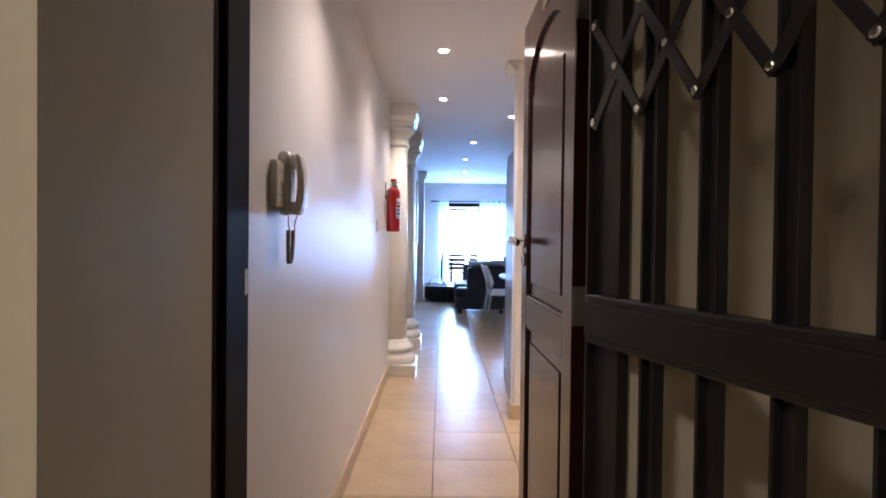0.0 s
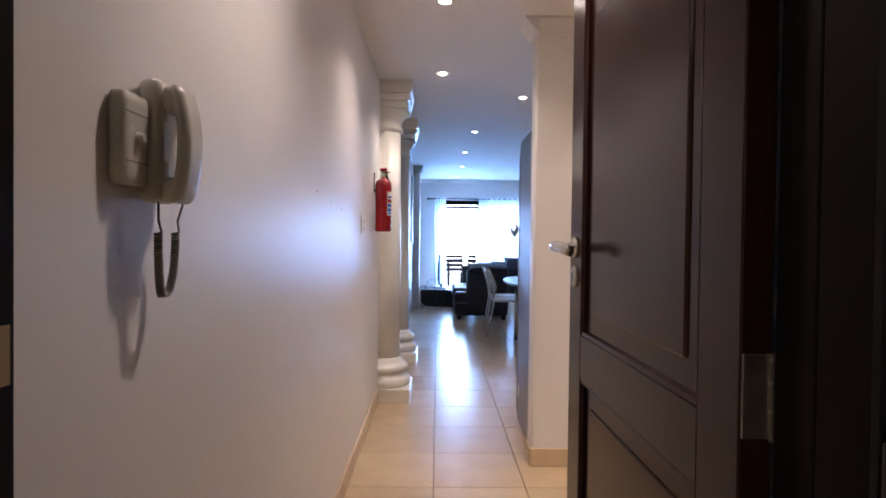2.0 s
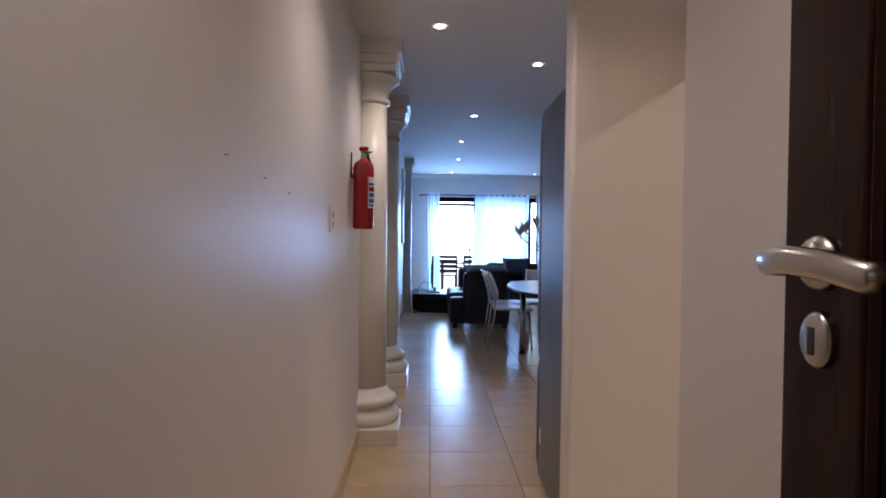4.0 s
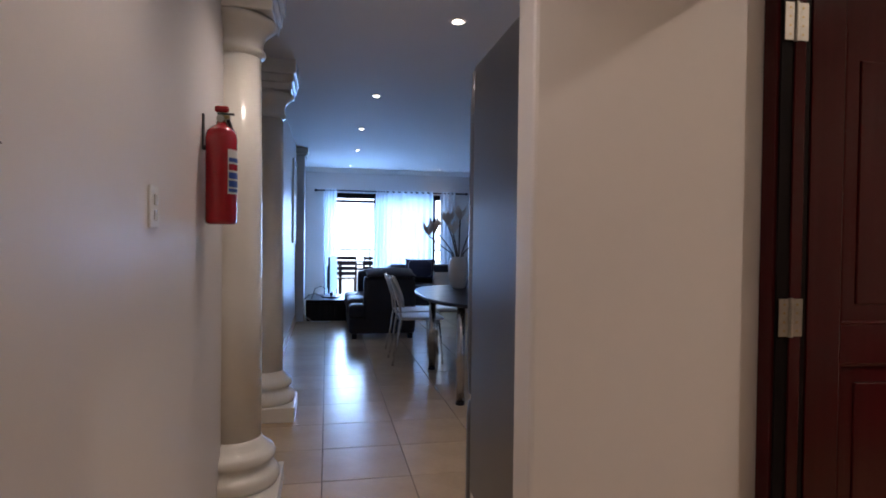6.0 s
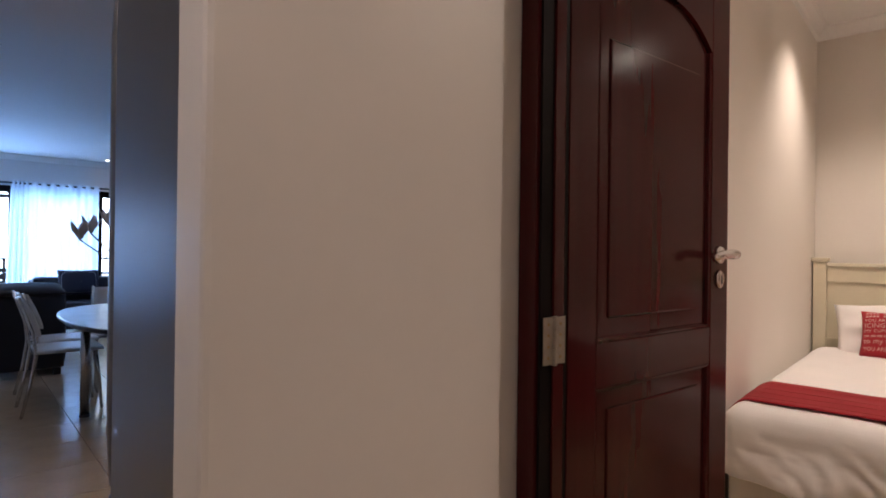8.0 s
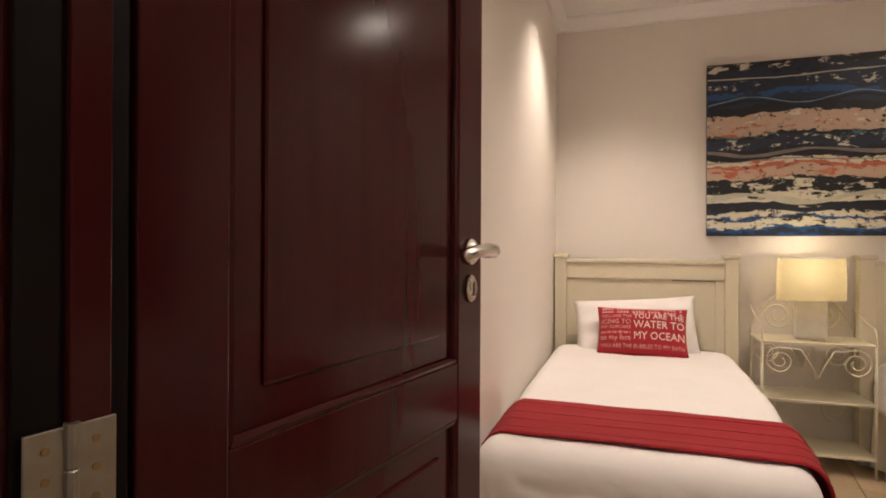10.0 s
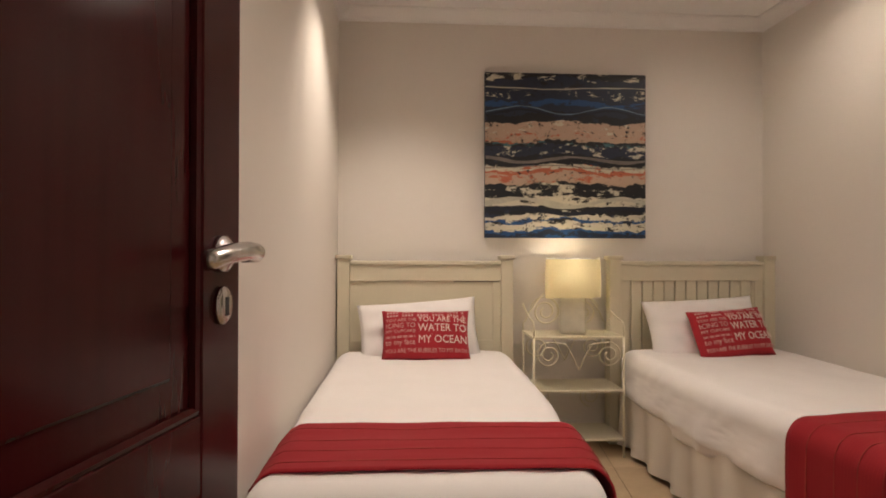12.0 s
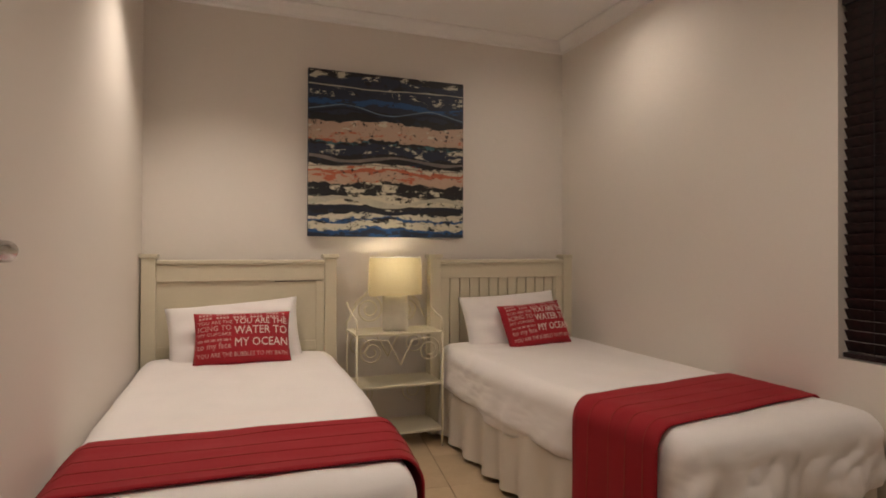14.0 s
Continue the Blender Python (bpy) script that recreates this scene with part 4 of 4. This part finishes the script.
curtain(-0.10, 0.14, 0.04, 4, "white curtain gathered beside the open sliding door")
curtain(0.86, 1.06, -0.06, 4, "white curtain gathered in the middle of the window")
curtain(1.06, 1.96, 0.0, 8, "sheer white curtain drawn across the window")
curtain(2.10, 2.40, 0.0, 4, "white curtain gathered at the far window edge")
win = thing("window_1", "dark framed sliding door to the balcony, half open", "sliding door", pose(0, 13.38, 0), kind="structure")
for x0, x1 in ((-0.08, -0.02), (0.84, 0.90), (0.92, 0.97), (1.98, 2.04), (2.14, 2.2)):
    part("window_frame", box(x0, x1, -0.03, 0.03, 0.04, 2.03, 0.004), M_DARKFRAME, win)
part("head_rail", box(-0.08, 2.2, -0.04, 0.04, 1.98, 2.08, 0.004), M_DARKFRAME, win)
part("threshold", box(-0.08, 2.2, -0.05, 0.05, 0, 0.035, 0.004), M_DARKFRAME, win)
pane = part("pane", box(0.97, 1.98, -0.004, 0.004, 0.035, 1.98), M_GLASS, win)
pane.visible_shadow = False
part("roller_blind", lathe([(0.03, 0), (0.03, 0.9)], 12), M_BLIND, win, m=pose(-0.04, 0.07, 1.93, 0, 90, 0))

# balcony and distance
setting("ground_balcony", boxes((-1.5, 4.5, 13.4, 15.4, -0.1, -0.01)), M_SKIRT, "tiled balcony floor", "balcony")
setting("ground", boxes((-400, 400, 15.6, 900, -6.2, -6.0)), material("far_ground", (0.45, 0.46, 0.46), 0.9, vary=0.3, scale=0.05), "pale open ground far below the balcony", "ground")
setting("backdrop", boxes((-260, 260, 180, 181, -6, 190)), glow("bright_haze", (0.66, 0.84, 1.0), 4.0), "bright hazy sky far beyond the balcony", "sky")
rl = thing("balcony_railing", "dark metal balcony railing", "railing", pose(0, 15.1, 0))
for z in (0.55, 0.72, 0.98):
    part("rail", tube([(-1.4, 0, z), (4.4, 0, z)], 0.018, 8), M_DARKFRAME, rl)
for i in range(6):
    part("post", box(-1.32 + 1.1 * i, -1.28 + 1.1 * i, -0.02, 0.02, 0, 0.98), M_DARKFRAME, rl)
ot = thing("outdoor_table", "dark slatted outdoor table on the balcony", "table", pose(0.62, 14.35, 0))
for i in range(6):
    part("slat", box(-0.42, 0.42, -0.32 + 0.11 * i, -0.22 + 0.11 * i, 0.68, 0.705, 0.002), M_BLIND, ot)
for x in (-0.38, 0.38):
    for y in (-0.28, 0.28):
        part("leg", box(x - 0.025, x + 0.025, y - 0.025, y + 0.025, 0, 0.68), M_BLIND, ot)
oc = thing("outdoor_chair", "dark slatted outdoor chair on the balcony", "chair", pose(0.34, 13.95, 0), "balcony chairs")
for i in range(4):
    part("slat", box(-0.18 + 0.1 * i, -0.1 + 0.1 * i, -0.2, 0.2, 0.42, 0.44), M_BLIND, oc)
for i in range(4):
    part("back_slat", box(-0.2, 0.2, -0.22, -0.2, 0.5 + 0.1 * i, 0.57 + 0.1 * i), M_BLIND, oc)
for x in (-0.19, 0.19):
    part("leg", box(x - 0.018, x + 0.018, -0.22, -0.185, 0, 0.88), M_BLIND, oc)
    part("leg", box(x - 0.018, x + 0.018, 0.185, 0.22, 0, 0.42), M_BLIND, oc)
copy_thing(oc, pose(0.86, 13.95, 0, 0, 0, 4))

# ---- bedroom things ----


def bed_headboard(base, boarded):
    """Posts and panel in the plane x = 3.44 to 3.50, from y 0 down to -1.09."""
    for y in (-0.075, -1.09):
        part("post", box(3.43, 3.50, y, y + 0.075, 0, 1.165, 0.004), M_CREAM, base)
        part("post_cap", box(3.42, 3.51, y - 0.012, y + 0.087, 1.165, 1.19, 0.005), M_CREAM, base)
    part("top_rail", boxes((3.435, 3.495, -1.015, -0.075, 1.13, 1.155, 0.006), (3.448, 3.485, -1.015, -0.075, 1.03, 1.13, 0.003)), M_CREAM, base)
    if boarded:
        k = 13
        for i in range(k):
            a = -1.015 + 0.94 * i / k
            part("board", box(3.458, 3.476, a + 0.003, a + 0.94 / k - 0.003, 0.35, 1.032, 0.004, seg=1), M_CREAM, base)
        part("backing", box(3.476, 3.482, -1.015, -0.075, 0.35, 1.03), M_CREAM, base)
        part("stile", box(3.45, 3.484, -0.13, -0.075, 0.35, 1.03, 0.003), M_CREAM, base)
        part("stile", box(3.45, 3.484, -1.015, -0.96, 0.35, 1.03, 0.003), M_CREAM, base)
    else:
        part("panel", box(3.462, 3.48, -1.015, -0.075, 0.35, 1.03, 0.002), M_CREAM, base)
        part("stile", box(3.454, 3.484, -1.015, -0.965, 0.35, 1.026, 0.003), M_CREAM, base)
        part("rail", box(3.454, 3.484, -0.965, -0.075, 0.60, 0.66, 0.003), M_CREAM, base)
        part("open_joint", box(3.4605, 3.4625, -1.0, -0.72, 1.022, 1.028), M_SCUFF, base, "dark open joint under the rail")


def draped_cloth(near, far, skew, free, top, hem, r, seed, nx=22, thick=0.007):
    """A folded cloth laid over a bed from the wall side, rolling over the free edge and hanging to the hem."""
    line = []
    for i in range(31):
        y = -0.012 + (free + r + 0.012) * i / 30
        line.append((y, top - 0.055 * max(0.0, (y + 0.09) / 0.08) ** 2, 0.0, 1.0))
    for i in range(1, 9):
        a = math.pi / 2 * i / 8
        line.append((free + r - r * math.sin(a), top - r + r * math.cos(a), -math.sin(a), math.cos(a)))
    line += [(free, top - r + (hem - top + r) * i / 14, -1.0, 0.0) for i in range(1, 15)]
    bm, sheets = bmesh.new(), []
    for lift in (0.0, thick):
        sheet = []
        for k, (y, z, ny, nz) in enumerate(line):
            row = []
            for i in range(nx + 1):
                u = i / nx
                x = near + (far - near) * u + skew * (y + 0.5) + 0.006 * noise.noise(Vector((y * 5 + seed, z * 4, u)))
                hang = max(0.0, (top - r - z) / (top - r - hem))
                w = 0.004 * noise.noise(Vector((x * 9, y * 3 + z * 3, seed))) + 0.002 * noise.noise(Vector((x * 40, y * 5, seed)))
                w += 0.007 * hang * (1 + math.sin(x * 34 + seed)) + lift
                row.append(bm.verts.new((x, (y + ny * w) * narrowed(x), z + nz * w)))
            sheet.append(row)
        sheets.append(sheet)
    lo, hi = sheets
    for k in range(len(line) - 1):
        for i in range(nx):
            bm.faces.new((hi[k][i], hi[k][i + 1], hi[k + 1][i + 1], hi[k + 1][i]))
            bm.faces.new((lo[k][i + 1], lo[k][i], lo[k + 1][i], lo[k + 1][i + 1]))
        for i in (0, nx):
            bm.faces.new((lo[k][i], hi[k][i], hi[k + 1][i], lo[k + 1][i]))
    for k in (0, len(line) - 1):
        for i in range(nx):
            bm.faces.new((lo[k][i], lo[k][i + 1], hi[k][i + 1], hi[k][i]))
    bmesh.ops.recalc_face_normals(bm, faces=bm.faces[:])
    return bm


def narrowed(x):
    """The bedding draws in towards the foot end."""
    return 1 - 0.08 * max(0.0, 2.4 - x)


def bed(y0, boarded, label, foot):
    place = BED @ pose(0, y0 - 1.09, 0) @ Matrix.Diagonal((1, -1, 1, 1)) if boarded else BED @ pose(0, y0, 0)
    base = thing("bed", label, "bed", place, "twin beds")
    bed_headboard(base, boarded)
    part("divan", box(foot + 0.06, 3.42, -0.93, -0.03, 0.13, 0.34, 0.01), M_VALANCE, base)
    for x in (foot + 0.2, 3.3):
        for y in (-0.12, -0.88):
            part("leg", lathe([(0.025, 0), (0.03, 0.13)], 12, at=(x, y, 0)), M_BLACK, base)
    # gathered valance round three sides
    bm = bmesh.new()
    path = [(3.40 - i * 0.02, -1.035) for i in range(int((3.40 - foot - 0.05) / 0.02))] + [(foot + 0.045, -1.03 + i * 0.02) for i in range(50)]
    g = []
    for i, (x, y) in enumerate(path):
        side = y < -1.032
        col = []
        for r in range(7):
            q = r / 6
            w = (0.004 + 0.020 * q) * (math.sin(i * 0.55 + 0.8 * math.sin(i * 0.13)) + 0.6 * noise.noise(Vector((i * 0.12, q, y0))))
            col.append(bm.verts.new((x + (0 if side else -w - 0.01 * q), (y + (-w - 0.012 * q if side else 0)) * narrowed(x), 0.36 - 0.33 * q)))
        g.append(col)
    for a, b in zip(g, g[1:]):
        for r in range(6):
            bm.faces.new((a[r], a[r + 1], b[r + 1], b[r]))
    part("valance", bm, M_VALANCE, base, "gathered cream valance", True)
    part("mattress", soft_box(foot + 0.05, 3.42, -0.94, -0.02, 0.33, 0.57, 0.06, 10), M_LINEN, base, smooth=True)
    # duvet: falls lower along the free side and the foot
    bm = soft_box(foot, 3.41, -1.052, -0.005, 0.30, 0.615, 0.09, 60, 0.008, 3.2, y0)
    for v in bm.verts:
        free = max(0.0, min(1.0, (0.5 - v.co.z) / 0.2))
        v.co.y -= 0.012 * free * (1 if v.co.y < -0.9 and v.co.x > foot + 0.7 else 0) * (1 + 0.9 * math.sin(v.co.x * 17 + 2 * math.sin(v.co.x * 5)))
        v.co.x -= 0.03 * free * (1 if v.co.x < foot + 0.2 else 0) * (1 + 0.9 * math.sin(v.co.y * 15))
        v.co.y *= narrowed(v.co.x)
        if v.co.z < 0.34:
            v.co.z += 0.03 * math.sin(v.co.x * 6 + v.co.y * 4)
        fold = math.sin((v.co.x * 0.8 + v.co.y * 1.6) * 14 + 3 * noise.noise(v.co * 2.0))
        v.co.z += 0.002 * fold * (1 if v.co.z > 0.5 else 0)
        # slanting creases where the cloth hangs
        hang = max(0.0, min(1.0, (0.58 - v.co.z) / 0.12))
        pull = noise.noise(Vector((v.co.x * 13 + v.co.z * 9, v.co.y * 15 - v.co.z * 7, y0)))
        if v.co.y < -0.85:
            v.co.y -= 0.016 * hang * (abs(pull) - 0.25)
        if v.co.x < foot + 0.12:
            v.co.x -= 0.022 * hang * (abs(pull) - 0.25)
    part("duvet", bm, M_LINEN, base, "white cotton duvet cover", True)
    # folded throw across the foot end
    rn = thing("bed_runner", "crimson woven throw folded across the foot of the bed", "throw", place, "red throws")
    near, far, skew, free = (1.475, 1.915, 0.14, -1.078) if boarded else (1.43, 1.84, 0.02, -1.078)
    bm = draped_cloth(near, far, skew, free, 0.622, 0.16 if boarded else 0.33, 0.085, y0)
    for q in (0.06, 0.145, 0.23, 0.345):
        part("woven_stripe", draped_cloth(near + q, near + q + 0.004, skew, free - 0.0065, 0.6285, 0.18 if boarded else 0.34, 0.085, y0, 2, 0.002), M_THREAD, rn, "thin pale red woven line")
    part("cloth", bm, M_RUNNER, rn, smooth=True)


bed(-0.03, False, "single bed with cream panel headboard and white bedding", 1.30)
bed(-1.735, True, "single bed with cream boarded headboard and white bedding", 1.27)


def printed_cushion(m, label):
    w, t, h = 0.50, 0.30, 0.075
    c = thing("printed_cushion", label, "cushion", m, "printed red cushions")
    cover = part("cover", pillow(w, t, h, seed=2.0, crease=0.004), M_CUSHION, c, smooth=True)

    def wrapped(bm, x, y):
        for v in bm.verts:
            px, py = v.co.x + x, v.co.y + y
            v.co = Vector((px, py, pillow_height(max(-1, min(1, 2 * px / w)), max(-1, min(1, 2 * py / t)), h) + 0.006 + v.co.z))
        return bm

    for text, x, y, size, wide in (("YOU ARE THE", -0.045, 0.060, 0.046, 0.27), ("WATER TO", -0.045, 0.004, 0.062, 0.27), ("MY OCEAN", -0.045, -0.062, 0.062, 0.27)):
        bm = writing(text, size)
        mx = max(v.co.x for v in bm.verts)
        for v in bm.verts:
            v.co.x *= wide / mx
        part("lettering", wrapped(bm, x, y), M_PRINT, cover)
    for text, x, y, size, wide in (("YOU ARE THE", -0.225, 0.064, 0.026, 0.17), ("ICING TO", -0.225, 0.026, 0.040, 0.165), ("MY CUPCAKE", -0.225, -0.002, 0.024, 0.165), ("to my face", -0.225, -0.070, 0.044, 0.165),
                                   ("YOU ARE THE BUBBLES TO MY BATH", -0.225, -0.112, 0.030, 0.45)):
        bm = writing(text, size)
        mx = max(v.co.x for v in bm.verts)
        for v in bm.verts:
            v.co.x *= wide / mx
        part("lettering", wrapped(bm, x, y), M_PRINT2, cover)
    for x0, x1, y in ((-0.22, 0.22, 0.122), (-0.22, 0.222, 0.100), (-0.222, -0.06, -0.026)):
        k = 26
        for i in range(k):
            if i % 5 == 4:
                continue
            bm = bmesh.new()
            a, b = x0 + (x1 - x0) * i / k, x0 + (x1 - x0) * (i + 0.72) / k
            q = [bm.verts.new((px, py, 0)) for px, py in ((a, y - 0.006), (b, y - 0.006), (b, y + 0.006), (a, y + 0.006))]
            bm.faces.new(q)
            part("print_bar", wrapped(bm, 0, 0), M_PRINT2, cover)
    return c


def stand_up(x, y, z, lean, turn=0, roll=0):
    """A pillow stood on its long edge, its face to -x, leaning back."""
    return BED @ pose(x, y, z, 0, 0, turn) @ Matrix.Rotation(radians(-90), 4, "Z") @ Matrix.Rotation(radians(90 - lean), 4, "X") @ Matrix.Rotation(radians(roll), 4, "Z")


for y, roll, dz in ((-0.53, 4.5, -0.03), (-2.28, 3.0, -0.02)):
    p = thing("pillow", "white cotton pillow leaning on the headboard", "pillow", stand_up(3.30, y, 0.755 + dz, 24, 0, roll), "white pillows")
    part("case", pillow(0.72, 0.41, 0.09, n=26, seed=y, crease=0.022), M_LINEN, p, smooth=True)
printed_cushion(stand_up(3.13, -0.565, 0.735, 26, 0, 0), "red cushion printed with cream lettering on the bed")
printed_cushion(stand_up(3.15, -2.36, 0.735, 26, 8, 3), "red cushion printed with cream lettering on the bed")

# nightstand: cream iron with pierced shelves and scrolls
ns = thing("nightstand", "cream iron nightstand with pierced shelves and scrollwork", "nightstand", BED @ pose(3.20, -1.745, 0))
W, D = 0.55, 0.32
for z in (0.70, 0.385, 0.10):
    shelf = part("shelf", boxes(*([(0, D, 0, 0.012, z, z + 0.012), (0, D, W - 0.012, W, z, z + 0.012), (0, 0.012, 0.012, W - 0.012, z, z + 0.012), (D - 0.012, D, 0.012, W - 0.012, z, z + 0.012)])), M_CREAMMETAL, ns, "pierced metal shelf")
    for i in range(32):
        part("strip", box(0.011, D - 0.011, 0.012 + i * 0.0165, 0.0225 + i * 0.0165, z + 0.004, z + 0.010), M_CREAMMETAL, shelf)
    for i in range(11):
        part("wire", box(0.03 + i * 0.026, 0.034 + i * 0.026, 0.011, W - 0.011, z + 0.003, z + 0.009), M_CREAMMETAL, shelf)
for x in (0.006, D - 0.006):
    for y in (0.006, W - 0.006):
        part("leg", tube([(x, y, 0), (x, y, 0.712)], 0.007, 8), M_CREAMMETAL, ns, smooth=True)


def scroll(cx, cz, r, turns, start, x, side=1, n=46):
    return [(x, cx + side * r * (1 - 0.75 * i / n) * math.cos(start + turns * 2 * math.pi * i / n), cz + r * (1 - 0.75 * i / n) * math.sin(start + turns * 2 * math.pi * i / n)) for i in range(n + 1)]


for x in (0.006, D - 0.006):
    for cy, sd in ((0.095, 1), (W - 0.095, -1)):
        part("scroll", tube(scroll(cy, 0.605, 0.075, 1.9, 1.57, x, sd), 0.0045, 6), M_CREAMMETAL, ns, smooth=True)
        part("scroll", tube([(x, cy + sd * 0.0, 0.68), (x, cy + sd * 0.10, 0.67), (x, cy + sd * 0.14, 0.60), (x, W / 2, 0.52)], 0.0045, 6), M_CREAMMETAL, ns, smooth=True)
for cy, sd in ((0.11, 1), (W - 0.11, -1)):
    part("scroll", tube(scroll(cy, 0.29, 0.07, 1.7, -1.57, D - 0.006, sd), 0.0045, 6), M_CREAMMETAL, ns, smooth=True)
# raised back with two large scrolls and side guards
part("back_rail", tube([(D, 0.006, 0.71), (D, 0.006, 0.76)] + [(D, 0.02 + (W - 0.04) * i / 20, 0.77 + 0.24 * math.sin(math.pi * i / 20) ** 0.8) for i in range(21)] + [(D, W - 0.006, 0.76), (D, W - 0.006, 0.71)], 0.005, 6), M_CREAMMETAL, ns, smooth=True)
for cy, sd in ((0.15, -1), (W - 0.15, 1)):
    part("back_scroll", tube(scroll(cy, 0.83, 0.10, 2.1, 0.3, D, sd, 60), 0.0045, 6), M_CREAMMETAL, ns, smooth=True)
for y in (0.006, W - 0.006):
    part("side_guard", tube([(0.004, y, 0.71), (0.004, y, 0.77), (0.03, y, 0.80), (0.12, y, 0.81), (D - 0.03, y, 0.86), (D, y, 0.88)], 0.005, 6), M_CREAMMETAL, ns, smooth=True)

lampx, lampy = 3.36, -1.475
tl = thing("table_lamp", "cream ceramic block lamp with a square cloth shade, lit", "table lamp", BED @ pose(lampx, lampy, 0.712, 0, 0, -14))
part("base", soft_box(-0.06, 0.06, -0.080, 0.080, 0, 0.235, 0.012, 10, 0.002, 20), M_CERAMIC, tl, smooth=True)
part("base_foot", box(-0.05, 0.05, -0.068, 0.068, -0.0005, 0.004), M_BLACK, tl)
part("stem", lathe([(0.012, 0.23), (0.012, 0.30), (0.02, 0.305), (0.02, 0.33)], 14), M_BRASS, tl)
bm = bmesh.new()
rings = []
for q in range(9):
    z = 0.225 + 0.235 * q / 8
    k = 1 - 0.03 * q / 8 + 0.02 * math.sin(math.pi * q / 8)
    ring = []
    for i in range(48):
        a = 2 * math.pi * i / 48
        c, s = math.cos(a), math.sin(a)
        ring.append(bm.verts.new((0.11 * k * math.copysign(abs(c) ** 0.32, c), 0.165 * k * math.copysign(abs(s) ** 0.32, s), z + 0.006 * math.sin(a * 2))))
    rings.append(ring)
for a, b in zip(rings, rings[1:]):
    for i in range(48):
        bm.faces.new((a[i], a[(i + 1) % 48], b[(i + 1) % 48], b[i]))
part("shade", bm, M_SHADE, tl, "pale yellow cloth shade", True)
part("shade_ring", tube([(0.107 * math.copysign(abs(math.cos(a)) ** 0.32, math.cos(a)), 0.16 * math.copysign(abs(math.sin(a)) ** 0.32, math.sin(a)), 0.46) for a in [2 * math.pi * i / 40 for i in range(41)]], 0.003, 6), M_LABELW, tl)
part("bulb", lathe([(0.001, 0.33), (0.014, 0.335), (0.016, 0.35), (0.028, 0.375), (0.026, 0.40), (0.012, 0.418), (0.001, 0.42)], 18), M_BULB, tl, "glowing bulb", True)
lamp("table_lamp_light", "POINT", BED @ pose(lampx, lampy, 1.125), 1.8, (1.0, 0.82, 0.56), soft=0.03)

# painting
ar = thing("painting", "abstract canvas in navy, rust and cream wave bands", "painting", BED @ pose(3.52, -1.4775, 1.8325))
part("canvas", box(0, 0.002, -0.5255, 0.5255, -0.5305, 0.5305), M_ART, ar, m=pose(-0.003, 0, 0))
part("stretcher", box(0, 0.036, -0.525, 0.525, -0.53, 0.53, 0.003), M_CANVAS_SIDE, ar)


def stroke(v, amp, waves, phase, thick, mat, x=-0.0045):
    bm = bmesh.new()
    n = 80
    top, low = [], []
    for i in range(n + 1):
        u = i / n
        z = -0.53 + 1.06 * (v + amp * math.sin(2 * math.pi * waves * u + phase) + 0.006 * noise.noise(Vector((u * 9, v * 7, 0))))
        h = thick * (0.65 + 0.5 * noise.noise(Vector((u * 6, v * 31, 2))))
        y = 0.522 - 1.044 * u
        top.append(bm.verts.new((x, y, z + h)))
        low.append(bm.verts.new((x, y, z - h)))
    for i in range(n):
        bm.faces.new((low[i], low[i + 1], top[i + 1], top[i]))
    part("paint_stroke", bm, mat, ar)


stroke(0.775, 0.022, 1.8, -0.9, 0.0045, M_STROKE_BLUE)
stroke(0.755, 0.022, 1.8, -0.9, 0.011, M_CANVAS_SIDE, -0.004)
stroke(0.475, 0.016, 1.6, 2.3, 0.016, M_STROKE_GREY)
stroke(0.43, 0.010, 1.2, -1.5, 0.004, M_STROKE_GREY, -0.005)
stroke(0.215, 0.024, 1.6, -0.5, 0.024, M_STROKE_CREAM)
stroke(0.165, 0.018, 1.5, -0.2, 0.020, M_CANVAS_SIDE, -0.0042)
stroke(0.91, 0.006, 1.1, 2.0, 0.006, M_STROKE_CREAM, -0.0042)

# slatted blind in the window recess
bl = thing("venetian_blind", "closed dark wooden venetian blind in the window recess", "blind", BED @ pose(0.3, -2.85, 0))
for i in range(33):
    part("slat", box(0.01, 1.175, -0.025, 0.025, -0.0016, 0.0016, 0.001, seg=1), M_BLIND, bl, m=pose(0, 0, 0.83 + i * 0.043, 62, 0, 0))
part("bottom_rail", box(0.01, 1.175, -0.022, 0.022, 0.785, 0.805, 0.003), M_BLIND, bl)
part("head_rail", box(0.01, 1.175, -0.025, 0.025, 2.21, 2.248, 0.003), M_BLIND, bl)
for x in (0.15, 0.6, 1.05):
    part("ladder_cord", tube([(x, 0.026, 0.8), (x, 0.026, 2.22)], 0.0015, 5), M_BLACK, bl)
setting("window_sill", boxes((0.3, 1.487, -2.958, -2.822, 0.7701, 0.778)), M_TRIM, "painted window sill", "sill", BED)

# ---- floor tiles ----
tile = box(-0.2232, 0.2232, -0.2232, 0.2232, -0.012, 0.0, 0.0022, seg=1)
tile_mesh = mesh_of("tile", tile, M_TILE)
count = 0
for i in range(-2, 12):
    for j in range(-8, 23):
        cx, cy = -0.05 + 0.45 * (i + 0.5), 3.03 + 0.45 * (j + 0.5)
        hall = cx < 0.6 and cy > 0.4
        living = cx < 2.6 and cy > 4.5
        room = 1.1 < cx < 4.9 and 0.9 < cy < 4.5
        porch = cx < 0.9 and cy < 0.6 and cy > -0.8
        if (hall or living or room or porch or (cx < 1.3 and 2.6 < cy < 4.7)) and -0.75 < cx:
            ob = new("tile", tile_mesh)
            ob.parent = floor_ob
            ob.location = (cx, cy, 0)
            count += 1
